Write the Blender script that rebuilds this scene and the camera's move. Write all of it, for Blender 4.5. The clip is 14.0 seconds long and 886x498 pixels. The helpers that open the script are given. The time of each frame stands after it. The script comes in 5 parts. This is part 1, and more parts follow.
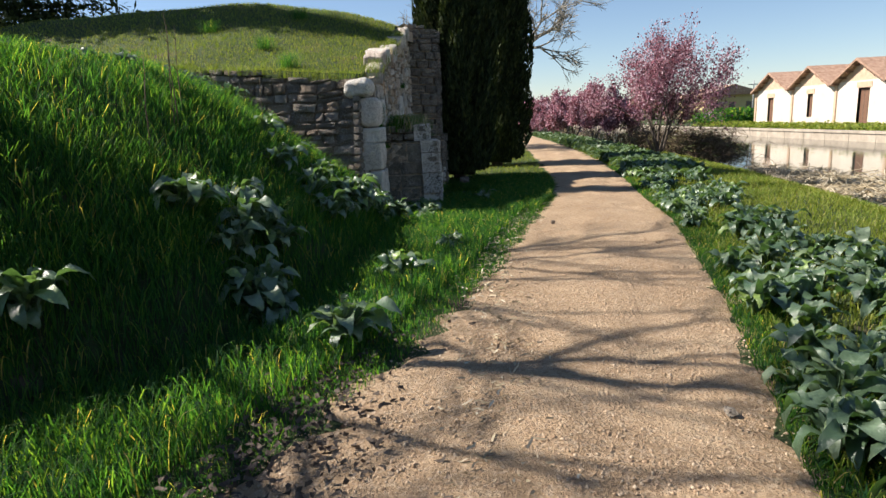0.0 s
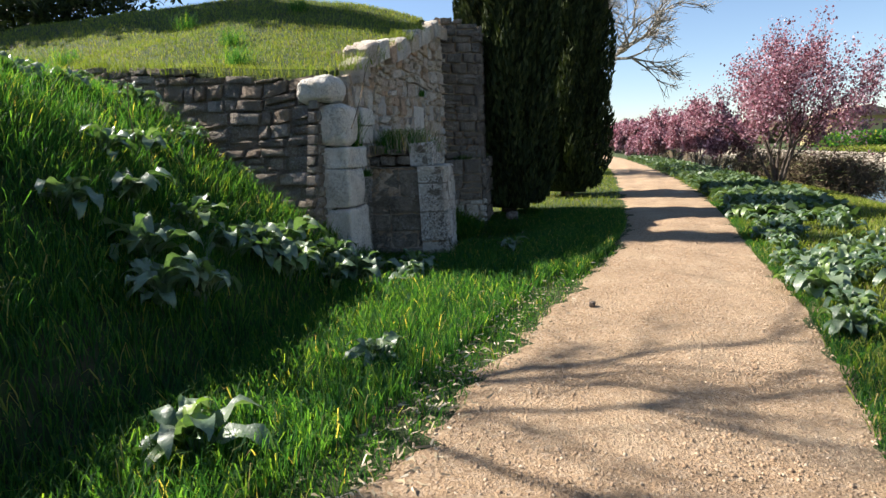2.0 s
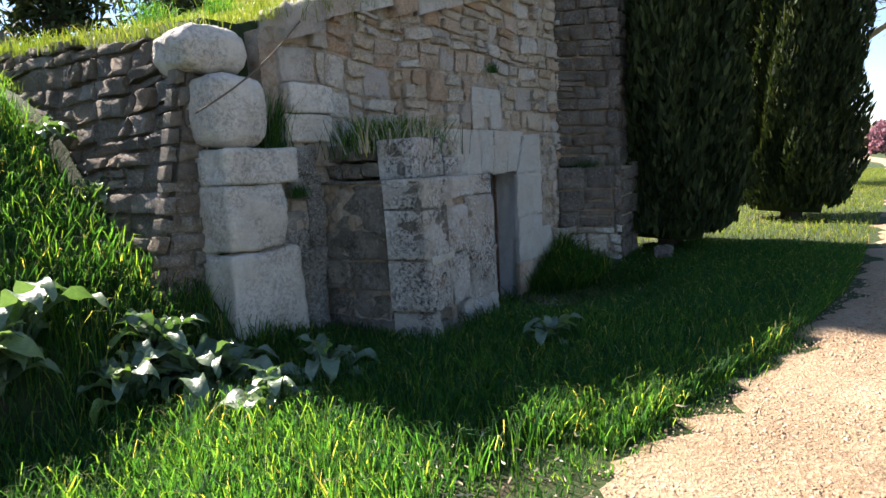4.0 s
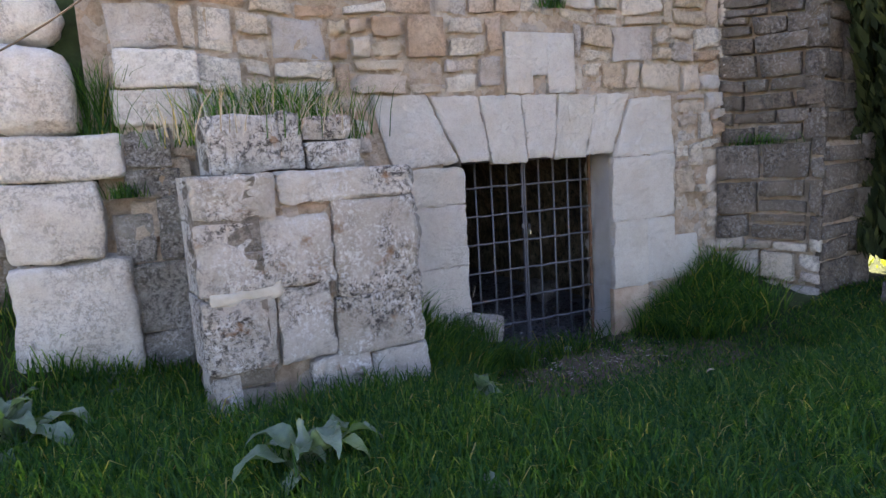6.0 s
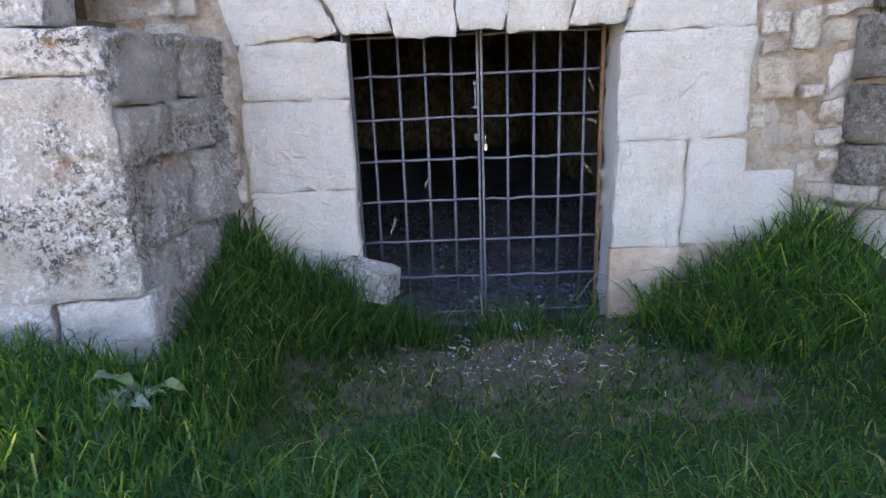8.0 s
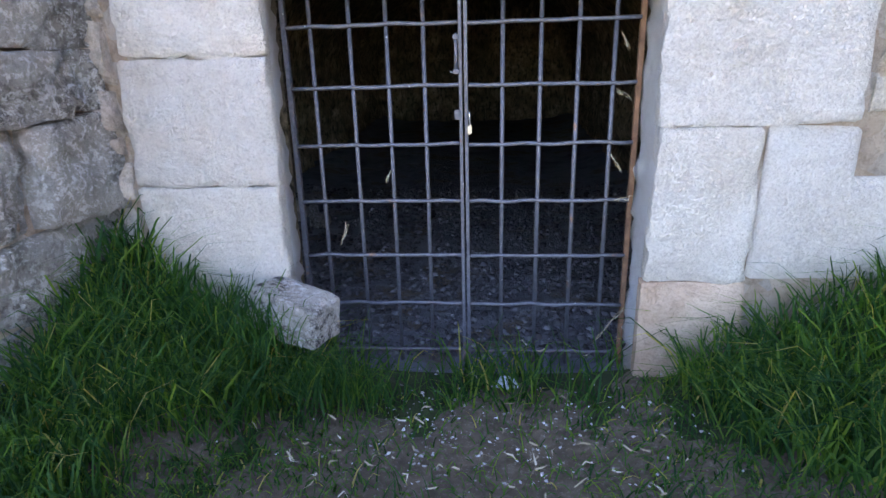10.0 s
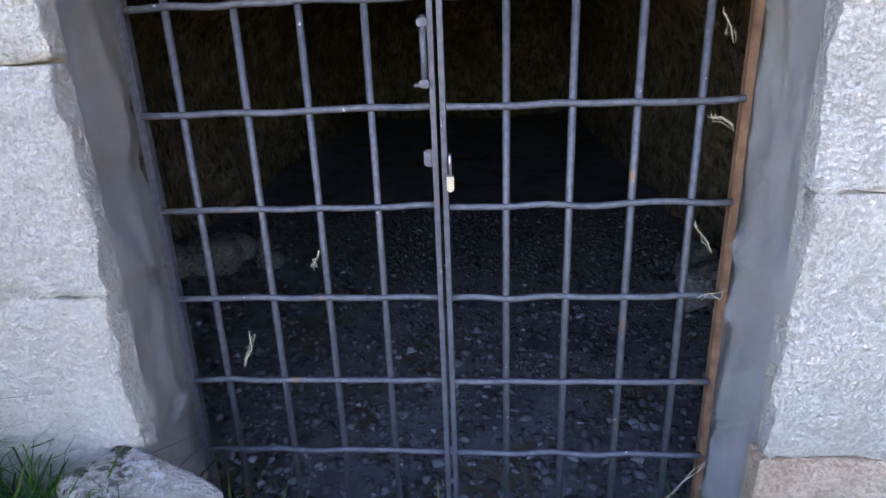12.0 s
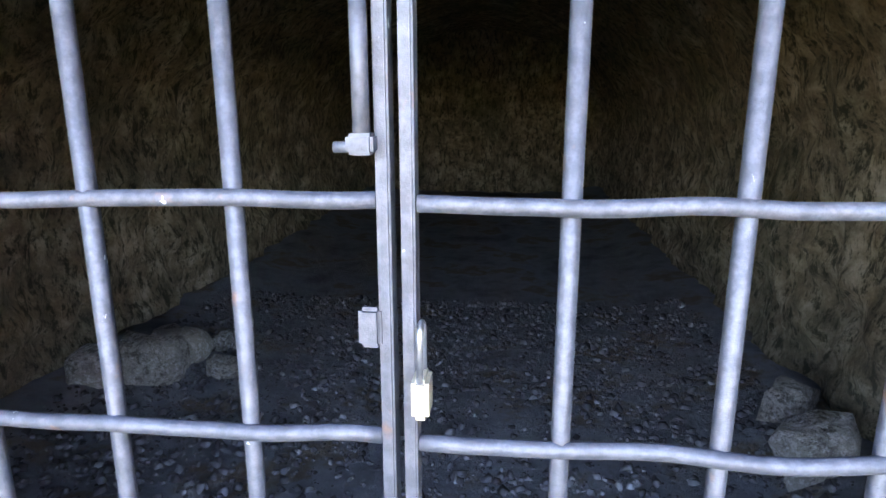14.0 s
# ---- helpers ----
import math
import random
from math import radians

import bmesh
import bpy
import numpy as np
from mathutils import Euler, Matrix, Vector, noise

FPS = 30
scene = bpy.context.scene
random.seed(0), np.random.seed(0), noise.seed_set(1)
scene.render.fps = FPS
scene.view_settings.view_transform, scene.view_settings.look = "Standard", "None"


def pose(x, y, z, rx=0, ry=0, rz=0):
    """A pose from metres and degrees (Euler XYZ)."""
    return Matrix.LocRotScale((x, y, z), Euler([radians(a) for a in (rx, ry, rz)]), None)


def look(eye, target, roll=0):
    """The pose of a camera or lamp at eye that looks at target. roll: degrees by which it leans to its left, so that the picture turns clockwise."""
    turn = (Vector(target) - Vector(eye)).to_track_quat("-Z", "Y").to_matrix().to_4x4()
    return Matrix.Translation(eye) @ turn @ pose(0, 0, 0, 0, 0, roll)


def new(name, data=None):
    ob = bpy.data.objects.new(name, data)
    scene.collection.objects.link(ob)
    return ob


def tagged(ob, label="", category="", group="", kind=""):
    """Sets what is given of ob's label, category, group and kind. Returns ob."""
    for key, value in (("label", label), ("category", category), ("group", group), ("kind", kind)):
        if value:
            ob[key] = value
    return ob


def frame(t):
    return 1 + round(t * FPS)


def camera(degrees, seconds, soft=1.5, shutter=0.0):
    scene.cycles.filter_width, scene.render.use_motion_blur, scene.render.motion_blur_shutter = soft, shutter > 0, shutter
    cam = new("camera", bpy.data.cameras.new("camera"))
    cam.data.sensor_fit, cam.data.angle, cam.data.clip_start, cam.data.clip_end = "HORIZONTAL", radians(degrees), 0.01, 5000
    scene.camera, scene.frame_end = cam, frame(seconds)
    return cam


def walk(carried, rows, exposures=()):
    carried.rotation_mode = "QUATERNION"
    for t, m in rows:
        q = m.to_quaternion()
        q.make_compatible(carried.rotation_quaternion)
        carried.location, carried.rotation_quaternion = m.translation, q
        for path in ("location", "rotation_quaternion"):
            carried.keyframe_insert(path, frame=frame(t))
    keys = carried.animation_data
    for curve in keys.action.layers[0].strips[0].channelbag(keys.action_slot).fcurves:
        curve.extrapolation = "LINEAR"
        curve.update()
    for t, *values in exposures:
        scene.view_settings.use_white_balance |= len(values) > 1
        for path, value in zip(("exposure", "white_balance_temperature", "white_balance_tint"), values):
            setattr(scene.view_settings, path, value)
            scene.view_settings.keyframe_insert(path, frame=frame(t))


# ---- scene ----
cam = camera(71.0, 14.0)
PATH = [
    (0, (-14.5, -2.374, 1.64), (-12.548, -2.207, 1.238), -2.4),
    (0.5, (-14.005, -2.451, 1.643), (-12.061, -2.159, 1.271), -4.0),
    (1, (-12.935, -2.756, 1.576), (-11.014, -2.319, 1.231), -3.5),
    (1.5, (-11.759, -3.099, 1.506), (-9.858, -2.665, 1.061), -2.3),
    (2, (-10.67, -3.297, 1.524), (-8.754, -2.824, 1.204), -2.1),
    (2.5, (-9.573, -3.491, 1.505), (-7.674, -2.915, 1.255), -1.9),
    (3, (-8.386, -3.704, 1.469), (-6.53, -2.999, 1.228), -2.5),
    (3.2, (-7.89, -3.796, 1.444), (-6.053, -3.04, 1.204), -3.1),
    (5.3, (-4.014, -4.507, 1.32), (-2.988, -2.813, 1.041), -2.2),
    (5.5, (-3.616, -4.566, 1.321), (-2.624, -2.849, 1.059), -2.8),
    (6, (-2.746, -4.604, 1.304), (-1.969, -2.782, 1.024), -3.5),
    (6.5, (-1.823, -4.436, 1.276), (-1.401, -2.517, 0.902), -3.4),
    (7, (-0.915, -4.227, 1.237), (-0.75, -2.27, 0.857), -3.4),
    (7.5, (-0.355, -3.821, 1.108), (-0.313, -1.879, 0.632), -1.7),
    (8, (-0.211, -3.613, 1.111), (-0.231, -1.694, 0.547), -2.2),
    (8.2, (-0.16, -3.522, 1.097), (-0.191, -1.612, 0.504), -1.8),
    (10.5, (0.148, -2.289, 1.013), (-0.042, -0.409, 0.359), -1.7),
    (11, (0.121, -2.004, 0.997), (-0.042, -0.117, 0.356), -1.8),
    (11.5, (0.098, -1.732, 0.996), (-0.037, 0.161, 0.364), -2.1),
    (12, (0.112, -1.451, 1.012), (-0.044, 0.422, 0.328), -2.2),
    (12.5, (0.121, -1.169, 0.985), (-0.026, 0.72, 0.345), -1.7),
    (12.6, (0.141, -1.124, 0.987), (-0.021, 0.771, 0.367), -2.6),
    (13, (0.079, -0.934, 0.993), (-0.005, 0.973, 0.397), -1.9),
    (13.5, (0.103, -0.719, 0.941), (-0.103, 1.188, 0.375), -0.9),
    (14, (0.093, -0.551, 0.923), (-0.115, 1.382, 0.45), -0.1),
]
EXPOSURES = [(0.0, 1.15, 6500, 13), (1.5, 1.3, 6500, 13), (2.4, 1.55, 6500, 13), (3.2, 1.45, 6500, 13), (4.2, 2.4, 6700, 18), (5.3, 3.45, 7200, 31), (6.5, 3.7, 7500, 31), (8.0, 4.6, 7500, 29), (10.5, 4.9, 7300, 29), (12.0, 4.8, 7300, 29), (13.0, 5.7, 7400, 27), (14.0, 6.4, 7600, 26)]
walk(cam, [(t, look(e, g, r)) for t, e, g, r in PATH], EXPOSURES)
# ---------------- world, sun, exposure ----------------
SUN_EL, SUN_AZ = 43.7, 6.0          # height; turn from +y towards +x
world = bpy.data.worlds.new("sky_world")
scene.world = world
world.use_nodes = True
wn = world.node_tree.nodes
sky = wn.new("ShaderNodeTexSky")
sky.sky_type = "NISHITA"
sky.sun_disc = False
sky.sun_elevation = radians(SUN_EL)
sky.sun_rotation = radians(SUN_AZ)
sky.air_density, sky.dust_density, sky.ozone_density = 0.95, 0.1, 3.0
wn["Background"].inputs["Strength"].default_value = 0.06
world.node_tree.links.new(sky.outputs[0], wn["Background"].inputs["Color"])
sun_data = bpy.data.lights.new("sun", "SUN")
sun_data.energy, sun_data.angle, sun_data.color = 5.0, radians(0.55), (1.0, 0.94, 0.85)
sun = new("sun", sun_data)
to_sun = Vector((math.sin(radians(SUN_AZ)) * math.cos(radians(SUN_EL)), math.cos(radians(SUN_AZ)) * math.cos(radians(SUN_EL)), math.sin(radians(SUN_EL))))
sun.matrix_world = look(to_sun * 60, (0, 0, 0))

# ---------------- materials ----------------
class Nodes:
    """A short way to write a node material."""
    def __init__(self, name):
        self.m = bpy.data.materials.new(name)
        self.m.use_nodes = True
        self.t = self.m.node_tree
        self.b = self.t.nodes["Principled BSDF"]
        self.out = self.t.nodes["Material Output"]
        self.co = self.t.nodes.new("ShaderNodeTexCoord")
    def link(self, a, b):
        self.t.links.new(a, b)
    def noise(self, scale, detail=4.0, rough=0.6, stretch=None, local=True):
        n = self.t.nodes.new("ShaderNodeTexNoise")
        n.inputs["Scale"].default_value, n.inputs["Detail"].default_value, n.inputs["Roughness"].default_value = scale, detail, rough
        g = self.t.nodes.new("ShaderNodeNewGeometry")
        src = g.outputs["Position"]
        if stretch:
            mp = self.t.nodes.new("ShaderNodeMapping")
            mp.inputs["Scale"].default_value = stretch
            self.link(src, mp.inputs["Vector"])
            src = mp.outputs[0]
        self.link(src, n.inputs["Vector"])
        return n.outputs["Fac"]
    def voronoi(self, scale, out="Distance"):
        n = self.t.nodes.new("ShaderNodeTexVoronoi")
        n.inputs["Scale"].default_value = scale
        g = self.t.nodes.new("ShaderNodeNewGeometry")
        self.link(g.outputs["Position"], n.inputs["Vector"])
        return n.outputs[out]
    def ramp(self, fac, stops):
        n = self.t.nodes.new("ShaderNodeValToRGB")
        e = n.color_ramp.elements
        while len(e) < len(stops):
            e.new(0.5)
        for el, (p, c) in zip(e, stops):
            el.position = p
            el.color = (*c, 1) if len(c) == 3 else c
        self.link(fac, n.inputs[0])
        return n.outputs[0]
    def grey(self, fac, lo, hi):
        n = self.t.nodes.new("ShaderNodeMapRange")
        n.inputs[1].default_value, n.inputs[2].default_value = lo, hi
        self.link(fac, n.inputs[0])
        return n.outputs[0]
    def mix(self, fac, a, b, mode="MIX"):
        n = self.t.nodes.new("ShaderNodeMix")
        n.data_type, n.blend_type = "RGBA", mode
        for s, v in ((n.inputs[0], fac), (n.inputs[6], a), (n.inputs[7], b)):
            if isinstance(v, (int, float)):
                s.default_value = v
            elif isinstance(v, tuple):
                s.default_value = (*v, 1)
            else:
                self.link(v, s)
        return n.outputs[2]
    def math(self, op, a, b):
        n = self.t.nodes.new("ShaderNodeMath")
        n.operation = op
        for s, v in zip(n.inputs, (a, b)):
            if isinstance(v, (int, float)):
                s.default_value = v
            else:
                self.link(v, s)
        return n.outputs[0]
    def rand(self, island=False):
        if island:
            return self.t.nodes.new("ShaderNodeNewGeometry").outputs["Random Per Island"]
        return self.t.nodes.new("ShaderNodeObjectInfo").outputs["Random"]
    def bump(self, fac, strength, dist):
        n = self.t.nodes.new("ShaderNodeBump")
        n.inputs["Strength"].default_value, n.inputs["Distance"].default_value = strength, dist
        self.link(fac, n.inputs["Height"])
        self.link(n.outputs[0], self.b.inputs["Normal"])
    def done(self, colour, rough=0.85, metal=0.0, spec=0.3):
        if isinstance(colour, tuple):
            self.b.inputs["Base Color"].default_value = (*colour, 1)
        else:
            self.link(colour, self.b.inputs["Base Color"])
        self.b.inputs["Roughness"].default_value = rough
        self.b.inputs["Metallic"].default_value = metal
        self.b.inputs["Specular IOR Level"].default_value = spec
        return self.m
    def leafy(self, colour, through_share=0.4, rough=0.55, spec=0.25, tint=(1.3, 1.4, 0.6)):
        """Leaf tissue: a share of the light goes through it."""
        self.done(colour, rough, 0.0, spec)
        tr = self.t.nodes.new("ShaderNodeBsdfTranslucent")
        self.link(self.mix(1.0, colour, tint, "MULTIPLY"), tr.inputs["Color"])
        mx = self.t.nodes.new("ShaderNodeMixShader")
        mx.inputs[0].default_value = through_share
        self.link(self.b.outputs[0], mx.inputs[1])
        self.link(tr.outputs[0], mx.inputs[2])
        self.link(mx.outputs[0], self.out.inputs["Surface"])
        return self.m


def stone_material(name, tones, dirt, dirt_amount, lichen=0.0, white=0.0, rust=0.0, grime_amount=0.35, pit_amount=0.3, depth=0.035):
    n = Nodes(name)
    tones = tones if len(tones) > 1 else tones * 2
    base = n.ramp(n.rand(), [(i / max(1, len(tones) - 1), c) for i, c in enumerate(tones)])
    big, mid, fine = n.noise(3.5), n.noise(16, 6, 0.7), n.noise(90, 4, 0.7)
    c = n.mix(n.grey(mid, 0.35, 0.75), base, n.mix(0.5, base, (0.9, 0.86, 0.78), "MULTIPLY"))
    c = n.mix(n.math("MULTIPLY", n.grey(big, 0.40, 0.68), dirt_amount), c, dirt)
    c = n.mix(n.math("MULTIPLY", n.grey(fine, 0.52, 0.75), 0.45 if pit_amount > 0.1 else 0.15), c, n.mix(1.0, c, (0.62, 0.58, 0.52), "MULTIPLY"))
    if lichen:
        spots = n.math("MULTIPLY", n.grey(n.noise(30, 9, 0.85), 0.49, 0.53), n.grey(n.noise(2.6, 4), 0.42, 0.54))
        c = n.mix(n.math("MULTIPLY", spots, lichen), c, (0.045, 0.04, 0.038))
    if white:
        spots = n.math("MULTIPLY", n.grey(n.noise(38, 8, 0.8), 0.52, 0.55), n.grey(n.noise(3.3, 4), 0.38, 0.54))
        c = n.mix(n.math("MULTIPLY", spots, white), c, (0.78, 0.77, 0.73))
    if rust:
        spots = n.math("MULTIPLY", n.grey(n.noise(7, 5, 0.7), 0.6, 0.7), rust)
        c = n.mix(spots, c, (0.34, 0.17, 0.08))
    grime = n.math("MULTIPLY", n.grey(n.noise(9, 8, 0.8), 0.48, 0.7), grime_amount)
    c = n.mix(grime, c, n.mix(1.0, c, (0.50, 0.47, 0.43), "MULTIPLY"))
    pits = n.grey(n.noise(110, 5, 0.75), 0.34, 0.5)
    # pits are tinted darker too, so the shade inside them is in the colour
    c = n.mix(n.math("MULTIPLY", n.math("SUBTRACT", 1.0, pits), pit_amount), c, n.mix(1.0, c, (0.45, 0.41, 0.36), "MULTIPLY"))
    relief = n.math("ADD", n.math("MULTIPLY", mid, 1.0), n.math("ADD", n.math("MULTIPLY", fine, 0.22), n.math("MULTIPLY", pits, 0.35 * pit_amount)))
    n.bump(relief, 1.0, depth)
    return n.done(c, 0.93, 0, 0.15)


M_ASHLAR = stone_material("pale_limestone", [(0.80, 0.75, 0.67), (0.86, 0.82, 0.75), (0.84, 0.77, 0.66)], (0.60, 0.49, 0.36), 0.30, grime_amount=0.20, pit_amount=0.28, depth=0.09)
M_RUBBLE = stone_material("tan_rubble", [(0.60, 0.46, 0.32), (0.78, 0.72, 0.62), (0.56, 0.53, 0.50), (0.70, 0.58, 0.43), (0.82, 0.77, 0.68), (0.58, 0.40, 0.27), (0.74, 0.70, 0.64)], (0.40, 0.29, 0.19), 0.45, 0.35, depth=0.06)
# mid-grey stone; on the pier's right side its grey stands for shade
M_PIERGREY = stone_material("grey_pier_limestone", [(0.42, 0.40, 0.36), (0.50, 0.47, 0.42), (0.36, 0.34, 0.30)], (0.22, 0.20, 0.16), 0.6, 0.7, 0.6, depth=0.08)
# weathered pier stone, darkened in colour for the shaded left side
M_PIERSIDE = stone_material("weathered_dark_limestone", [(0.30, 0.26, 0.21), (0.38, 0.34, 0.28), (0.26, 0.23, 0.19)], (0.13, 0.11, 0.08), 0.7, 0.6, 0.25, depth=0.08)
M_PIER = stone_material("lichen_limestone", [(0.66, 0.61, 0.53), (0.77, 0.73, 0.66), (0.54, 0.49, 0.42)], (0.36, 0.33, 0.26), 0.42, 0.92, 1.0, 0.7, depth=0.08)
M_PILLAR = stone_material("grey_limestone", [(0.66, 0.61, 0.54), (0.74, 0.70, 0.63)], (0.48, 0.42, 0.34), 0.5, 0.4, 0.4)
# brown stone, its tones lowered to hold the cypress shade on the wing
M_WING = stone_material("brown_limestone", [(0.24, 0.19, 0.145), (0.30, 0.25, 0.20), (0.22, 0.185, 0.15), (0.35, 0.30, 0.25)], (0.11, 0.09, 0.065), 0.65, 0.65, 0.25, depth=0.07)
M_SIDE = stone_material("dark_field_stone", [(0.21, 0.17, 0.13), (0.29, 0.25, 0.20), (0.17, 0.15, 0.13), (0.25, 0.19, 0.135), (0.33, 0.29, 0.25)], (0.10, 0.09, 0.07), 0.5, 0.45, 0.15)
M_BASE = stone_material("stained_limestone", [(0.60, 0.46, 0.34)], (0.38, 0.23, 0.14), 0.7)

n = Nodes("lime_mortar")
chips = n.voronoi(13, "Color")
sep = n.t.nodes.new("ShaderNodeSeparateColor")
n.link(chips, sep.inputs[0])
c = n.ramp(n.noise(6, 7, 0.75), [(0.3, (0.30, 0.21, 0.14)), (0.48, (0.50, 0.38, 0.27)), (0.75, (0.68, 0.57, 0.44))])
c = n.mix(n.math("MULTIPLY", n.grey(sep.outputs[0], 0.45, 0.6), 0.65), c, n.ramp(sep.outputs[1], [(0.0, (0.46, 0.42, 0.37)), (0.5, (0.70, 0.63, 0.53)), (1.0, (0.58, 0.44, 0.31))]))
c = n.mix(n.math("MULTIPLY", n.grey(n.noise(30, 8, 0.8), 0.5, 0.62), 0.5), c, n.mix(1.0, c, (0.45, 0.40, 0.34), "MULTIPLY"))
n.bump(n.math("ADD", n.math("MULTIPLY", n.voronoi(13), -0.9), n.noise(40, 8, 0.8)), 1.0, 0.06)
M_MORTAR = n.done(c, 0.95)

n = Nodes("cement_patch")
n.bump(n.noise(70, 5, 0.7), 0.4, 0.01)
M_CEMENT = n.done(n.ramp(n.noise(9, 6), [(0.3, (0.27, 0.25, 0.20)), (0.7, (0.40, 0.38, 0.32))]), 0.9)

n = Nodes("soil_and_turf")
turf = n.ramp(n.noise(7, 6, 0.7), [(0.3, (0.022, 0.036, 0.011)), (0.55, (0.045, 0.068, 0.019)), (0.8, (0.09, 0.11, 0.033))])
soil = n.ramp(n.noise(18, 6, 0.7), [(0.3, (0.05, 0.036, 0.024)), (0.7, (0.14, 0.10, 0.065))])
n.bump(n.noise(25, 6, 0.75), 0.9, 0.05)
M_GROUND = n.done(n.mix(n.grey(n.noise(1.3, 5), 0.58, 0.68), turf, soil), 0.95)

n = Nodes("trodden_soil")
n.bump(n.noise(40, 7, 0.75), 1.0, 0.03)
M_SOIL = n.done(n.mix(n.math("MULTIPLY", n.grey(n.noise(60, 5, 0.8), 0.55, 0.66), 0.5), n.ramp(n.noise(9, 7, 0.7), [(0.3, (0.075, 0.058, 0.036)), (0.5, (0.14, 0.105, 0.066)), (0.75, (0.22, 0.17, 0.115))]), (0.36, 0.32, 0.26)), 0.95)

n = Nodes("sandy_gravel")
sand = n.ramp(n.noise(1.4, 6, 0.65), [(0.3, (0.31, 0.21, 0.12)), (0.55, (0.41, 0.29, 0.175)), (0.75, (0.48, 0.365, 0.235))])
grains = n.noise(140, 3, 0.7)
pebbles = n.voronoi(45, "Color")
sep = n.t.nodes.new("ShaderNodeSeparateColor")
n.link(pebbles, sep.inputs[0])
c = n.mix(n.math("MULTIPLY", n.grey(sep.outputs[0], 0.55, 0.95), 0.5), sand, (0.52, 0.41, 0.29))
c = n.mix(n.math("MULTIPLY", n.grey(sep.outputs[1], 0.72, 0.9), 0.55), c, (0.23, 0.15, 0.09))
c = n.mix(n.grey(grains, 0.5, 0.75), c, n.mix(1.0, c, (0.6, 0.55, 0.5), "MULTIPLY"))
n.bump(n.math("ADD", n.math("MULTIPLY", n.voronoi(45), 0.5), n.math("ADD", n.math("MULTIPLY", grains, 0.6), n.noise(12, 6, 0.8))), 0.9, 0.035)
M_PATH = n.done(c, 0.93)

n = Nodes("loose_pebble")
n.bump(n.noise(120), 0.4, 0.005)
M_PEBBLE = n.done(n.ramp(n.rand(True), [(0.0, (0.26, 0.17, 0.10)), (0.5, (0.38, 0.27, 0.17)), (0.85, (0.47, 0.37, 0.26)), (1.0, (0.17, 0.11, 0.07))]), 0.9)

n = Nodes("pale_crumb")
n.bump(n.noise(120), 0.4, 0.005)
M_CRUMB = n.done(n.ramp(n.rand(True), [(0.0, (0.20, 0.17, 0.14)), (0.6, (0.42, 0.39, 0.35)), (1.0, (0.66, 0.63, 0.58))]), 0.9)

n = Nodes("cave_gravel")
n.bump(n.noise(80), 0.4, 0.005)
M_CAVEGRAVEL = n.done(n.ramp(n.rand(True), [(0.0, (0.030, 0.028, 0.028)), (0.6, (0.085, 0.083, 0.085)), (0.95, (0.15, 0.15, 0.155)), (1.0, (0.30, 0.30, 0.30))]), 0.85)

n = Nodes("grass_blade")
g = n.ramp(n.rand(True), [(0.0, (0.010, 0.042, 0.022)), (0.4, (0.022, 0.080, 0.034)), (0.8, (0.052, 0.132, 0.042)), (0.96, (0.105, 0.18, 0.05)), (0.99, (0.32, 0.28, 0.15))])
M_GRASS = n.leafy(n.mix(n.grey(n.noise(0.8, 3), 0.35, 0.7), g, n.mix(1.0, g, (1.25, 1.1, 0.9), "MULTIPLY")), 0.6, 0.6, 0.12, (2.6, 2.5, 0.6))

n = Nodes("short_lawn_blade")
g = n.ramp(n.rand(True), [(0.0, (0.09, 0.14, 0.022)), (0.5, (0.16, 0.22, 0.035)), (0.9, (0.23, 0.27, 0.06)), (1.0, (0.36, 0.31, 0.14))])
M_LAWN = n.leafy(n.mix(n.grey(n.noise(0.6, 4), 0.35, 0.7), g, n.mix(1.0, g, (1.3, 1.1, 0.9), "MULTIPLY")), 0.4, 0.6, 0.2)

n = Nodes("woolly_leaf")
base = n.ramp(n.rand(), [(0.0, (0.06, 0.105, 0.055)), (0.5, (0.10, 0.155, 0.088)), (0.85, (0.16, 0.21, 0.135)), (1.0, (0.17, 0.25, 0.06))])
c = n.mix(n.grey(n.noise(35, 4), 0.4, 0.7), base, n.mix(1.0, base, (1.35, 1.3, 1.3), "MULTIPLY"))
n.bump(n.noise(60, 4), 0.5, 0.01)
M_LEAF = n.leafy(c, 0.3, 0.36, 0.75, (1.2, 1.5, 0.5))

n = Nodes("cypress_foliage")
M_CYPRESS = n.leafy(n.ramp(n.rand(True), [(0.0, (0.012, 0.020, 0.008)), (0.6, (0.028, 0.042, 0.014)), (1.0, (0.07, 0.085, 0.028))]), 0.15, 0.7, 0.15)
n = Nodes("plum_blossom")
M_BLOSSOM = n.leafy(n.ramp(n.rand(True), [(0.0, (0.11, 0.05, 0.06)), (0.35, (0.22, 0.11, 0.13)), (0.75, (0.42, 0.27, 0.31)), (1.0, (0.62, 0.50, 0.53))]), 0.35, 0.6, 0.2, (1.3, 0.8, 0.9))
n = Nodes("bark")
n.bump(n.noise(30, 6, 0.7, (1, 1, 0.3)), 0.8, 0.03)
M_BARK = n.done(n.ramp(n.noise(12, 6, 0.7, (1, 1, 0.3)), [(0.3, (0.045, 0.035, 0.028)), (0.7, (0.14, 0.11, 0.085))]), 0.9)
n = Nodes("pale_bark")
M_PALEBARK = n.done(n.ramp(n.noise(8, 5), [(0.3, (0.22, 0.20, 0.16)), (0.7, (0.36, 0.33, 0.27))]), 0.9)
n = Nodes("dry_stalk")
M_STRAW = n.done(n.ramp(n.rand(True), [(0.0, (0.24, 0.19, 0.11)), (0.6, (0.40, 0.33, 0.21)), (1.0, (0.52, 0.47, 0.36))]), 0.8)
n = Nodes("bramble")
